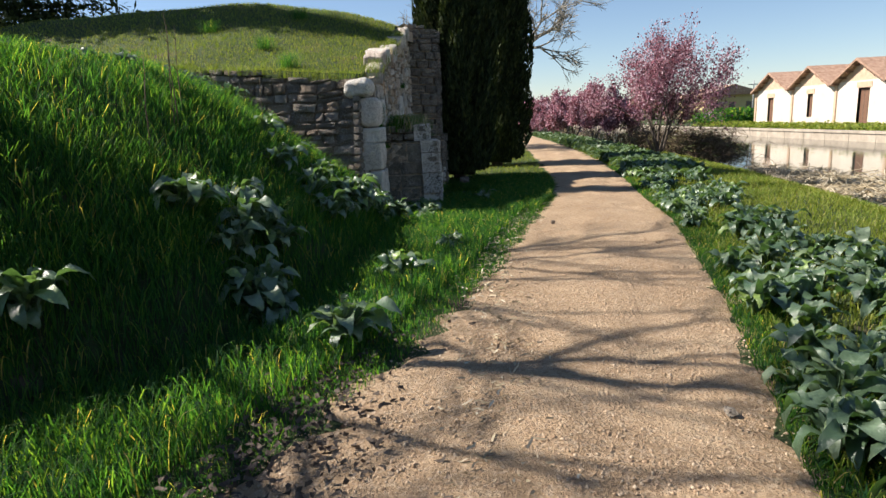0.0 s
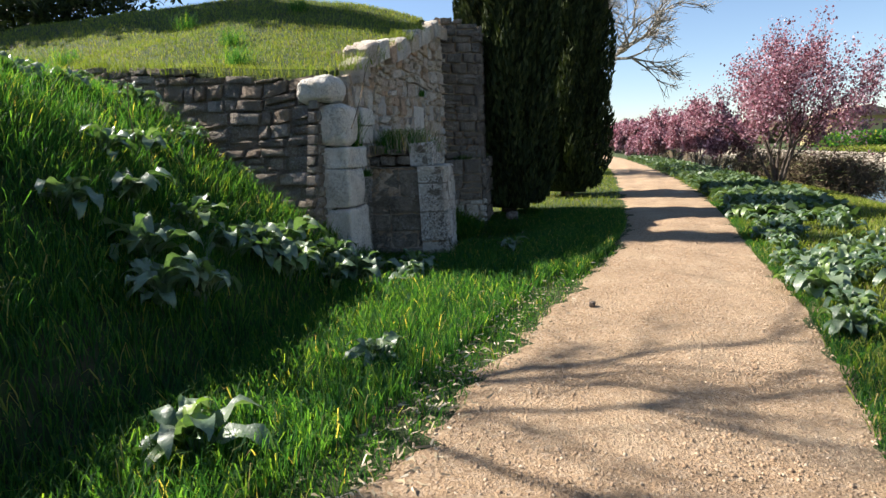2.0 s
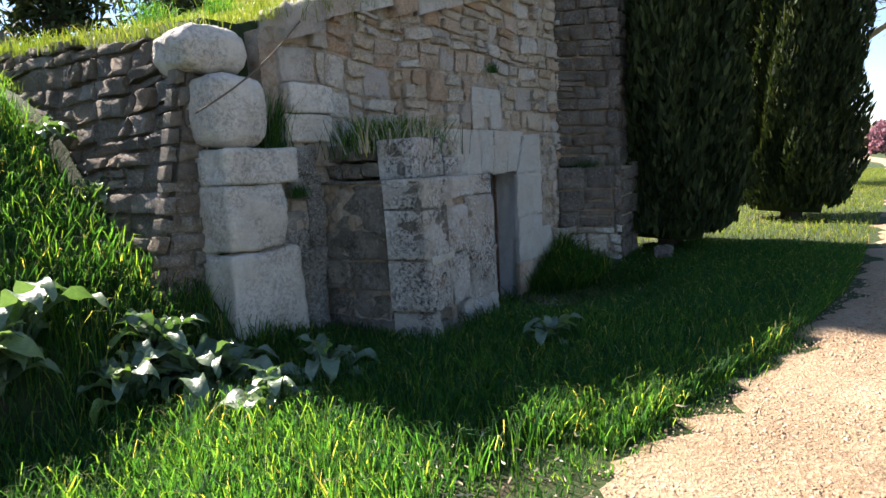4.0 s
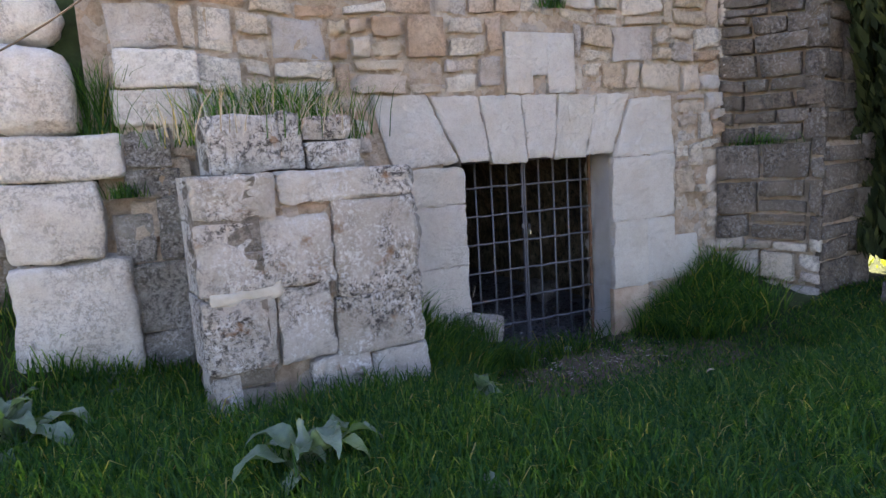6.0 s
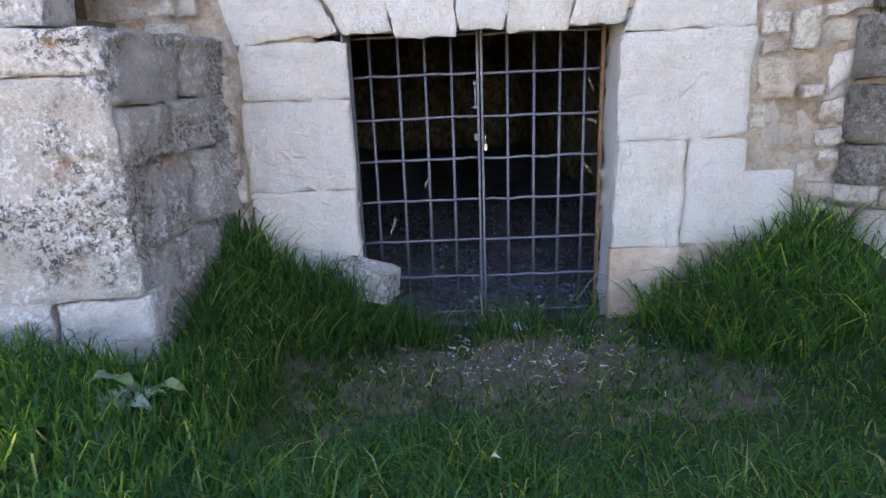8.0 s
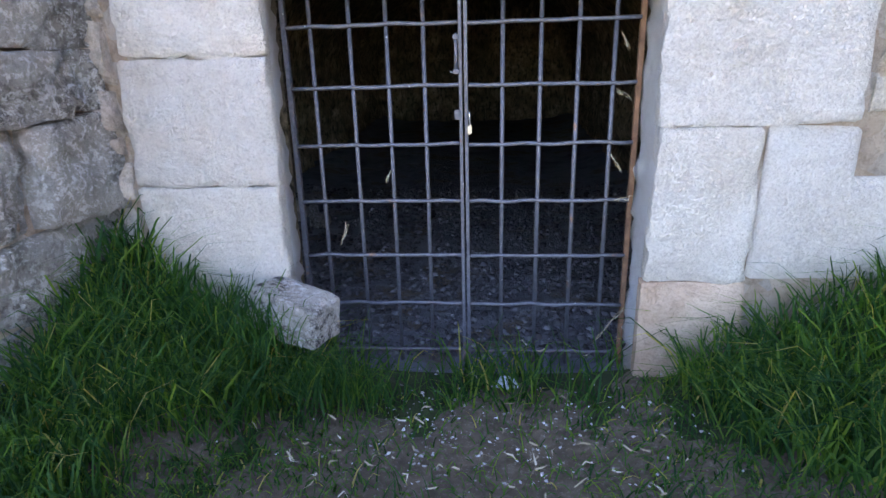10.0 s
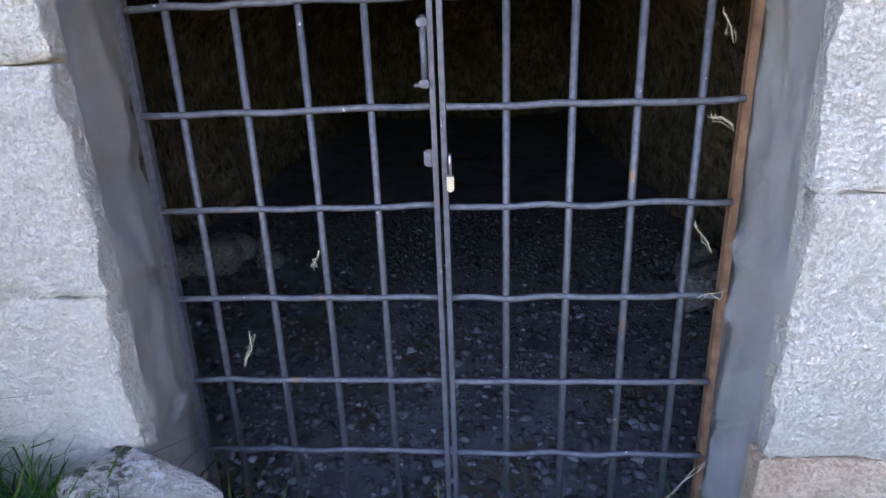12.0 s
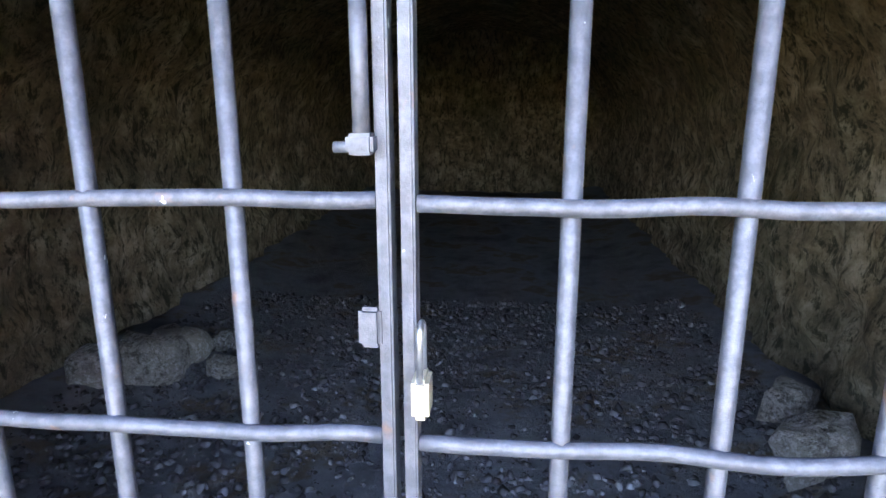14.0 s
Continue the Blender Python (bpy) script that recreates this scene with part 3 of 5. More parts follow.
wall = thing("wall_facade", "tan rubble front wall of an earth-covered stone vault", "wall", kind="structure")
topf = lambda u: float(wall_top(np.array(u))) - 0.06
core_parts = [(-3.15, -0.86, -0.6), (0.80, 2.3, -0.6)]
for x0, x1, z0 in core_parts:
    n_s = max(2, int((x1 - x0) / 0.3))
    vs_, fs_ = [], []
    for k in range(n_s + 1):
        x = x0 + (x1 - x0) * k / n_s
        zt = topf(x)
        vs_ += [(x, FY + 0.018, z0), (x, FY + 0.018, zt), (x, 0.14, zt), (x, 0.14, z0)]
        if k:
            b = 4 * k
            fs_ += [(b - 4, b, b + 1, b - 3), (b - 3, b + 1, b + 2, b - 2), (b - 2, b + 2, b + 3, b - 1)]
    e = 4 * n_s
    fs_ += [(0, 1, 2, 3), (e + 3, e + 2, e + 1, e)]
    part("wall_core", mesh_from("wall_core", vs_, fs_, M_MORTAR), wall)
vs_ = [(x, y, z) for x in (-0.86, 0.80) for y in (FY + 0.018, 0.14) for z in (1.36, topf(x))]
part("wall_core", mesh_from("wall_core", vs_, [(0, 4, 5, 1), (1, 5, 7, 3), (2, 3, 7, 6), (0, 2, 6, 4)], M_MORTAR), wall)

# gate surround: pale ashlar
sur = thing("gate_surround", "pale dressed limestone surround with a flat arch round the gate", "door surround", kind="structure")
ash = dict(to_world=front, depth=0.05, material=M_ASHLAR, rough=0.017, proud=0.015, edge=0.012, wob=0.016)
VT = [-0.96, -0.55, -0.17, 0.17, 0.55, 0.88]
VB = [-0.72, -0.45, -0.13, 0.11, 0.43, 0.70]
VB_drop = [0.0, 0.03, 0.0, 0.02, 0.0]
for k in range(5):
    zb = 1.285 - VB_drop[k]
    stone(sur, [(VB[k] + 0.006, zb), (VB[k + 1] - 0.006, zb), (VT[k + 1] - 0.006, 1.775), (VT[k] + 0.006, 1.78)], seg=(13, 13), name="voussoir", **ash)
stone(sur, [(-1.26, 1.255), (-0.735, 1.285), (-0.975, 1.79), (-1.40, 1.79)], seg=(13, 13), name="springer", **ash)
stone(sur, [(0.71, 1.25), (1.37, 1.25), (1.33, 1.75), (0.895, 1.73)], seg=(13, 13), name="springer", **ash)
for z0, z1, x0 in ((0.97, 1.25, -1.25), (0.49, 0.965, -1.27), (-0.15, 0.485, -1.27)):
    stone(sur, rect(x0, -0.70, z0, z1, 0.006), seg=(13, 13), name="jamb_stone", **ash)
for z0, z1, x1 in ((0.70, 1.24, 1.37), (0.11, 0.695, 1.06)):
    stone(sur, rect(0.695, x1, z0, z1, 0.006), seg=(13, 13), name="jamb_stone", **ash)
stone(sur, rect(0.685, 1.07, -0.45, 0.105, 0.004), front, 0.05, M_BASE, (7, 7), 0.010, 0.018, "jamb_base")
stone(sur, rect(1.08, 1.40, 0.155, 0.69, 0.008), front, 0.2, M_ASHLAR, (6, 5), 0.014, 0.0, "jamb_stone")
stone(sur, rect(1.075, 1.66, 0.12, 0.51, 0.01), front, 0.2, M_ASHLAR, (7, 6), 0.014, 0.005, "jamb_stone")
# the stone over the arch, notched for a small square hole
for r in ((-0.30, -0.065, 1.79, 2.25), (0.075, 0.33, 1.79, 2.25), (-0.066, 0.076, 1.93, 2.25)):
    stone(sur, rect(*r), front, 0.25, M_ASHLAR, (5, 6), 0.004, 0.02, "notched_stone", 0.002)
# reveals behind the front blocks
rev = Nodes("hewn_reveal")
rev.bump(rev.noise(42, 9, 0.85), 1.0, 0.07)
M_REVEAL = rev.done(rev.ramp(rev.noise(9, 6), [(0.3, (0.74, 0.69, 0.62)), (0.7, (0.84, 0.80, 0.74))]), 0.95)


def reveal(side):
    """The hewn cheek of the opening, from the wall's front to behind the gate."""
    V, F = [], []
    ys_, zs_ = np.linspace(FY + 0.0, 0.13, 17), np.linspace(-0.55, 1.30, 60)
    for z in zs_:
        for y in ys_:
            x = (-0.705 - 0.06 * sstep(-0.25, 0.02, y) if side < 0 else 0.695 - 0.005 * y)
            bite = 0.024 * noise.fractal(Vector((y * 14, z * 14, side * 5.0)), 0.7, 2.0, 5) + 0.020 * noise.noise(Vector((z * 3.5, side * 3, 0))) + 0.012 * noise.noise(Vector((z * 11, side * 7, y * 3)))
            step_back = (0.03 if y > 0.04 else 0.0)
            V.append((x + side * (0.012 + step_back) + bite, y, z))
    m = len(ys_)
    for j in range(len(zs_) - 1):
        for i in range(m - 1):
            a = j * m + i
            F.append((a, a + 1, a + m + 1, a + m) if side < 0 else (a, a + m, a + m + 1, a + 1))
    return mesh_from("reveal", V, F, M_REVEAL, True)


part("reveal", reveal(-1), sur)
part("reveal", reveal(1), sur)
part("lintel_soffit", box_mesh("lintel_soffit", M_REVEAL, -0.85, 0.79, FY + 0.05, 0.14, 1.30, 1.355), sur)

# rubble of the facade
free = [(-1.28, -0.69, -1, 1.26), (-1.42, -0.69, 1.24, 1.80), (-0.98, 0.9, 1.2, 1.80), (-0.31, 0.34, 1.78, 2.26), (0.68, 1.39, -1, 1.76), (1.06, 1.67, -1, 0.70), (-0.75, 0.7, -1, 1.3)]
rubble(wall, -3.02, 2.05, -0.3, topf, front, M_RUBBLE, sway=0.03, low=(0.13, 0.30), wide=(0.10, 0.48), skip=free, seg=(6, 5), rough=0.035, depth=0.12, proud=(-0.012, 0.045), joint=0.012, split=0.5)

# large grey stones between the pillar and the pier
for x0, x1, z0, z1 in ((-3.02, -2.70, -0.05, 0.34), (-3.04, -2.68, 0.355, 0.78), (-3.10, -2.86, 0.795, 1.10), (-2.85, -2.66, 0.79, 1.18), (-3.02, -2.68, 1.19, 1.36), (-2.98, -2.72, 1.37, 1.60)):
    stone(wall, rect(x0 + 0.006, x1 - 0.006, z0, z1, 0.012), front, 0.12, M_PIERGREY, (9, 9), 0.03, 0.055, edge=0.016, wob=0.014)

# cap stones along the top of the wall
cap = thing("wall_coping", "broken pale flat stones capping the rubble wall", "coping", kind="structure")
x = -3.0
while x < 1.9:
    w_ = random.uniform(0.22, 0.6)
    zt = topf(x + w_ / 2)
    g = lambda u, v, d, zt=zt, w_=w_: (u, -0.38 + v + 0.02 * math.sin(u * 9), zt + d + 0.19 * math.exp(-((x + 2.4) / 0.7) ** 2) + 0.315 * (u - x - w_ / 2) * (1 if x < 1.2 else 0))
    stone(cap, rect(x + 0.01, x + w_ - 0.01, 0, random.uniform(0.3, 0.5), 0.03), g, 0.22, M_RUBBLE, (7, 7), 0.035, random.uniform(0.0, 0.10), "cap_stone", 0.03, 0.02)
    x += w_

# pier in front of the wall
pier = thing("stone_pier", "weathered limestone pier blotched with black and white lichen", "buttress")
PA, PB = Vector((-2.68, -1.37, 0)), Vector((-1.47, -1.21, 0))
PU = (PB - PA).normalized()
PN = Vector((PU.y, -PU.x, 0))
PL = (PB - PA).length


def pier_front(u, v, d):
    p = PA + PU * u + PN * d
    return (p.x + 0.012 * (1.3 - v) * (1 if u > PL / 2 else -0.3), p.y - 0.03 * (1.3 - v), v)


def pier_side_l(u, v, d):
    return (-2.66 - d, -0.30 - u, v)


def pier_side_r(u, v, d):
    p = PB + Vector((0.10, 0.92, 0)).normalized() * u
    return (p.x + d, p.y, v)


pk = dict(material=M_PIER, rough=0.022, edge=0.018, wob=0.016)
for u0, u1, z0, z1 in ((0.0, 0.42, 1.075, 1.305), (0.44, PL, 1.13, 1.30), (0.0, 0.70, 0.70, 1.065), (0.71, PL, 0.60, 1.12), (0.0, 0.37, 0.30, 0.69), (0.385, 0.66, 0.29, 0.69), (0.68, PL, 0.26, 0.59), (0.02, 0.155, -0.05, 0.285), (0.53, 0.86, -0.05, 0.275), (0.87, PL + 0.02, -0.05, 0.25)):
    stone(pier, rect(u0 + 0.003, u1 - 0.003, z0, z1, 0.007), pier_front, 0.35, seg=(13, 12), proud=random.uniform(0, 0.022), **pk)
for fn, ln in ((pier_side_l, 1.06), (pier_side_r, 0.93)):
    z = -0.1
    while z < 1.27:
        h_ = min(random.uniform(0.2, 0.42), 1.3 - z)
        u = 0
        while u < ln:
            w_ = random.uniform(0.25, 0.55)
            w_ = ln - u if ln - u - w_ < 0.15 else w_
            # side stones take darker copies of the front's stone, so shade is coloured in
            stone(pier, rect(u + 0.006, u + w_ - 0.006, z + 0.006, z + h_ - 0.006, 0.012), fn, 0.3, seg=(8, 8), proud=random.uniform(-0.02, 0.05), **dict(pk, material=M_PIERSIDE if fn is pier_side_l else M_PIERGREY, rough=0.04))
            u += w_
        z += h_
for u0, u1, z1 in ((0.13, 0.49, 1.61), (0.505, 0.62, 1.62), (0.645, 0.96, 1.455)):
    cp = lambda u, v, d: (pier_front(u, v, d)[0], pier_front(u, v, d)[1] + 0.16, v)
    stone(pier, rect(u0, u1, 1.31, z1, 0.012), cp, 0.30, seg=(7, 6), proud=random.uniform(0, 0.03), **pk)
stone(pier, rect(0.65, 0.93, 1.465, 1.60, 0.015), cp, 0.30, M_PIER, (8, 6), 0.03, 0.0, "stone", 0.02, 0.016)
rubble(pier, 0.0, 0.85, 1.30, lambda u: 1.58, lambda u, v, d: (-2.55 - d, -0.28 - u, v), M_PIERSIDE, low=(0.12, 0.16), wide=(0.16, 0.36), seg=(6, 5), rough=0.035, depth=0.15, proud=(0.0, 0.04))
pc = [(-2.655, -1.335), (-1.485, -1.18), (-1.42, -0.26), (-2.64, -0.26)]
part("pier_core", mesh_from("pier_core", [(x, y, z) for z in (-0.2, 1.285) for x, y in pc], [(0, 1, 5, 4), (1, 2, 6, 5), (2, 3, 7, 6), (3, 0, 4, 7), (4, 5, 6, 7)], M_MORTAR), pier)
part("pier_top", bm_mesh("pier_top", box_data(-2.46, -1.80, -0.98, -0.27, 1.20, 1.50, 0.13), M_SOIL), pier, "earth on top of the pier")
cem = lambda u, v, d: pier_front(u, v, d + 0.012)
for u0, u1, z0, z1 in ((0.05, 0.40, 0.655, 0.725),):
    stone(pier, rect(u0, u1, z0, z1, 0.02), cem, 0.05, M_CEMENT, (9, 6), 0.012, 0.012, "cement_patch", 0.012, 0.02)

# pillar at the corner: four blocks and a boulder
pillar = thing("corner_pillar", "stacked pale limestone blocks at the wall's corner", "pillar")


def pil(u, v, d):
    return (u, -0.40 - d, v)


def block(name, parent, x0, x1, y0, y1, z0, z1, material, round_=0.05, rough=0.02, seed=1.0, sub=3):
    """A hewn block: a box cut fine, rounded and roughened."""
    bm = bmesh.new()
    bmesh.ops.create_cube(bm, size=2)
    bmesh.ops.subdivide_edges(bm, edges=list(bm.edges), cuts=16, use_grid_fill=True)
    c, hf = Vector(((x0 + x1) / 2, (y0 + y1) / 2, (z0 + z1) / 2)), Vector(((x1 - x0) / 2, (y1 - y0) / 2, (z1 - z0) / 2))
    for v in bm.verts:
        p = Vector([v.co[k] * hf[k] for k in range(3)])
        core = Vector([max(-hf[k] + round_, min(hf[k] - round_, p[k])) for k in range(3)])
        d = p - core
        if d.length > 1e-6:
            p = core + d.normalized() * round_
        q = (p + c) * 4.0 + Vector((seed * 7.3, seed * 3.1, seed))
        out = p.normalized()
        p += out * rough * (noise.fractal(q, 1.0, 2.0, 4) * 0.9 + 0.5 * noise.noise(q * 0.5))
        v.co = c + p
    return part(name, bm_mesh(name, bm, material, True), parent)


block("pillar_block", pillar, -3.66, -3.02, -0.44, 0.0, 0.10, 0.835, M_PILLAR, 0.03, 0.04, 1)
block("pillar_block", pillar, -3.65, -3.15, -0.43, 0.0, 0.845, 1.315, M_PILLAR, 0.026, 0.035, 2)
block("pillar_block", pillar, -3.64, -3.00, -0.43, 0.0, 1.325, 1.58, M_PILLAR, 0.026, 0.035, 3)
block("pillar_head", pillar, -3.66, -3.22, -0.44, -0.02, 1.59, 2.09, M_PILLAR, 0.11, 0.04, 4, 4)
block("pillar_block", pillar, -3.02, -2.55, -0.38, -0.1, 1.62, 1.84, M_PILLAR, 0.025, 0.025, 6)
block("pillar_block", pillar, -2.98, -2.50, -0.39, -0.1, 1.85, 2.08, M_PILLAR, 0.025, 0.025, 7)
boulder = thing("boulder", "rounded pale boulder resting on the wall's corner", "boulder")
block("boulder_body", boulder, -3.80, -3.24, -0.32, 0.16, 2.10, 2.41, M_PILLAR, 0.15, 0.06, 5, 4)

# retaining wall running back into the slope
side = thing("wall_retaining", "dark dry-stone retaining wall running into the grassy slope", "wall", kind="structure")


def side_face(u, v, d):
    return (-3.62 - 0.22 * (2.3 - v) - d, u, v)


side_top = lambda u: 2.42 + 0.10 * u
part("wall_core", mesh_from("wall_core", [(-3.60 - 0.22 * (2.3 - z), y, z) for y in (-0.1, 4.5) for z in (-0.2, 2.35 + 0.1 * y)] + [(-3.1, y, z) for y in (-0.1, 4.5) for z in (-0.2, 2.35 + 0.1 * y)], [(0, 1, 3, 2), (1, 5, 7, 3), (0, 4, 5, 1), (2, 3, 7, 6)], M_SIDE), side)
rubble(side, 0.0, 0.5, 0.1, lambda u: 2.3, lambda u, v, d: (-3.58 - u * (0.25 + 0.44 * (2.3 - v)), -0.10 - d, v), M_SIDE, low=(0.09, 0.17), wide=(0.2, 0.5), seg=(5, 4), rough=0.03, depth=0.08, proud=(0.0, 0.04))
rubble(side, -0.05, 4.4, 0.2, side_top, side_face, M_SIDE, low=(0.10, 0.21), wide=(0.14, 0.48), seg=(5, 5), rough=0.04, depth=0.12, proud=(-0.01, 0.06), joint=0.012, sway=0.035)

# wing wall on the far side of the gate
wing = thing("wall_wing", "dark weathered stone wing wall with a ledge beside the gate", "wall", kind="structure")
W0, W1 = Vector((1.86, -0.30, 0)), Vector((2.20, -1.12, 0))
WU = (W1 - W0).normalized()
WN = Vector((WU.y, -WU.x, 0))
WL = (W1 - W0).length
wing_side = lambda back: (lambda u, v, d: (W0.x + WU.x * u + WN.x * (d - back), W0.y + WU.y * u + WN.y * (d - back), v))
wing_front = lambda back: (lambda u, v, d: (W1.x + u, W1.y - d + back, v))
part("wall_core", mesh_from("wall_core", [(W0.x + 0.03, -0.2, -0.5), (W1.x + 0.03, W1.y + 0.03, -0.5), (2.84, W1.y + 0.03, -0.5), (2.84, 0.2, -0.5), (W0.x + 0.03, -0.2, 1.27), (W1.x + 0.03, W1.y + 0.03, 1.27), (2.84, W1.y + 0.03, 1.27), (2.84, 0.2, 1.27)], [(0, 1, 5, 4), (1, 2, 6, 5), (2, 3, 7, 6), (4, 5, 6, 7)], M_MORTAR), wing)
part("wall_core", mesh_from("wall_core", [(W0.x + 0.12, -0.2, 1.2), (W1.x + 0.10, W1.y + 0.14, 1.2), (2.84, W1.y + 0.14, 1.2), (2.84, 0.2, 1.2), (W0.x + 0.12, -0.2, 4.12), (W1.x + 0.10, W1.y + 0.14, 3.9), (2.84, W1.y + 0.14, 3.85), (2.84, 0.2, 4.12)], [(0, 1, 5, 4), (1, 2, 6, 5), (2, 3, 7, 6), (4, 5, 6, 7)], M_MORTAR), wing)
rubble(wing, 0, WL, -0.3, lambda u: 0.42, wing_side(0), M_RUBBLE, low=(0.16, 0.3), wide=(0.2, 0.4), seg=(6, 5), rough=0.03, depth=0.1, proud=(0.0, 0.05))
rubble(wing, 0, WL, 0.42, lambda u: 1.28, wing_side(0), M_WING, low=(0.22, 0.42), wide=(0.3, 0.6), seg=(6, 6), rough=0.03, depth=0.1, proud=(0.0, 0.03))
rubble(wing, 0, WL, 1.28, lambda u: 4.18 - 0.25 * u, wing_side(0.08), M_WING, low=(0.12, 0.24), wide=(0.2, 0.5), seg=(5, 5), rough=0.03, depth=0.1, proud=(0.0, 0.03))
rubble(wing, 0, 0.62, -0.3, lambda u: 1.28, wing_front(0), M_WING, low=(0.2, 0.4), wide=(0.25, 0.55), seg=(6, 5), rough=0.03, depth=0.1, proud=(0.0, 0.04))
rubble(wing, 0, 0.62, 1.28, lambda u: 3.95 - 0.3 * u, wing_front(0.1), M_WING, low=(0.14, 0.26), wide=(0.2, 0.5), seg=(5, 4), rough=0.03, depth=0.1, proud=(0.0, 0.03))

# ---------------- the vault behind the gate ----------------
vault = thing("wall_vault", "rough mossy stone tunnel vault behind the gate", "tunnel", kind="structure")
TW, TS, TR, TC = 1.75, 0.5, 1.75, -0.30
prof = [(-TW, z) for z in np.linspace(-0.75, TS, 26)] + [(-TR * math.cos(t), TS + TR * 0.8 * math.sin(t)) for t in np.linspace(0.12, math.pi - 0.12, 40)] + [(TW, z) for z in np.linspace(TS, -0.75, 26)]
ty = np.concatenate([np.linspace(0.145, 4.0, 76), np.linspace(4.1, 9.2, 60)])
V, F = [], []
for j, y in enumerate(ty):
    for i, (x, z) in enumerate(prof):
        q = Vector((x * 2.2, y * 2.2, z * 2.2))
        b = 0.05 * noise.fractal(q, 1.0, 2.0, 4) + 0.028 * noise.noise(q * 3.1) + 0.016 * noise.noise(q * 6.7)
        V.append((TC + x * (1 + b), y, z + b * 0.6))
m = len(prof)
for j in range(len(ty) - 1):
    for i in range(m - 1):
        a = j * m + i
        F.append((a, a + m, a + m + 1, a + 1))
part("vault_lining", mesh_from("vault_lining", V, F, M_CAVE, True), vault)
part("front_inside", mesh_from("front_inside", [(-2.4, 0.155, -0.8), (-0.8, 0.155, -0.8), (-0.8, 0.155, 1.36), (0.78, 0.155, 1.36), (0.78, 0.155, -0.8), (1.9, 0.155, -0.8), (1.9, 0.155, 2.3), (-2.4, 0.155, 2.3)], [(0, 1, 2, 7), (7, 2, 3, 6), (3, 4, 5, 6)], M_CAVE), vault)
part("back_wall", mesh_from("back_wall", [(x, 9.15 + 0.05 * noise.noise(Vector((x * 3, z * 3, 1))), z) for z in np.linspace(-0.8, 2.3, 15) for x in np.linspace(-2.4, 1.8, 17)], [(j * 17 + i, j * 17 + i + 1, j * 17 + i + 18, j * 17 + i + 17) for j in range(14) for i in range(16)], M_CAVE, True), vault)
for x0, x1, z0, z1 in ((-0.95, -0.72, -0.6, 0.35), (-0.28, -0.05, -0.6, 0.35), (-0.95, -0.05, 0.36, 0.60), (0.1, 0.6, -0.5, 0.3)):
    part("back_stone", box_mesh("back_stone", M_CAVE, x0, x1, 8.98, 9.2, z0, z1, bevel=0.03), vault)


def cave_floor(x, y):
    return -0.42 - 0.02 * np.clip(y - 0.5, 0, 4) + 0.10 * np.exp(-((np.abs(x + 0.3) - 1.75) / 0.3) ** 2)


tx, ty2 = np.linspace(-2.3, 1.7, 41), np.concatenate([np.linspace(-0.26, 2, 40), np.linspace(2.1, 9.3, 60)])
TX, TY = np.meshgrid(tx, ty2)
TZ = cave_floor(TX, TY) + 0.02 * np.vectorize(lambda x, y: noise.fractal(Vector((x * 4, y * 4, 3)), 1.0, 2.0, 3))(TX, TY) - 0.03 * (TY < -0.2)
mt = len(tx)
i2, j2 = np.meshgrid(np.arange(mt - 1), np.arange(len(ty2) - 1))
ok = (np.abs(tx[i2] + 0.05) < 0.72) | (ty2[j2] > 0.1)
a = (j2 * mt + i2)[ok]
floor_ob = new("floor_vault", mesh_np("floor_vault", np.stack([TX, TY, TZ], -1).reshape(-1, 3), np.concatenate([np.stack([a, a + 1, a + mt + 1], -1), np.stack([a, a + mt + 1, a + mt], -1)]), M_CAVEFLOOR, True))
tagged(floor_ob, "dusty dark earth floor inside the vault", "floor", kind="structure")

# ---------------- the iron gate ----------------
gate = thing("metal_gate", "locked double gate of grey iron bars with peeling paint", "gate")


def bar(name, p0, p1, r, material=M_IRON, sides=8, wob=0.0, n_=2, label=""):
    pts = [np.array(p0) * (1 - t) + np.array(p1) * t for t in np.linspace(0, 1, n_)]
    if wob:
        pts = [p + wob * np.array((0, noise.noise(Vector((p[0] * 9, p[2] * 9, 1))), noise.noise(Vector((p[0] * 9, p[2] * 9, 5))))) for p in pts]
    v, f = tube(pts, [r] * len(pts), sides)
    return part(name, mesh_np(name, v, f, material, sides > 6), gate, label)


for x in (-0.620, -0.461, -0.313, -0.166, 0.147, 0.297, 0.443, 0.582):
    bar("upright_bar", (x, 0.004, -0.50), (x + 0.002, 0.004, 1.30), 0.0095, sides=6)
for x in (-0.0185, 0.0035):
    part("meeting_stile", box_mesh("meeting_stile", M_IRON, x - 0.0065, x + 0.0065, -0.014, 0.014, -0.47, 1.30, bevel=0.002), gate)
for z in (1.275, 1.066, 0.828, 0.591, 0.350, 0.104, -0.127, -0.36):
    for x0, x1 in ((-0.715, -0.026), (0.011, 0.675)):
        bar("cross_bar", (x0, -0.004, z), (x1, -0.004, z + 0.003), 0.0085, wob=0.006, n_=26, sides=8)
for x0, x1, mt_ in ((-0.738, -0.718, M_IRON), (0.674, 0.694, M_RUST)):
    part("hinge_stile", box_mesh("hinge_stile", mt_, x0, x1, 0.0, 0.03, -0.47, 1.30, bevel=0.003), gate, "weathered side stile")
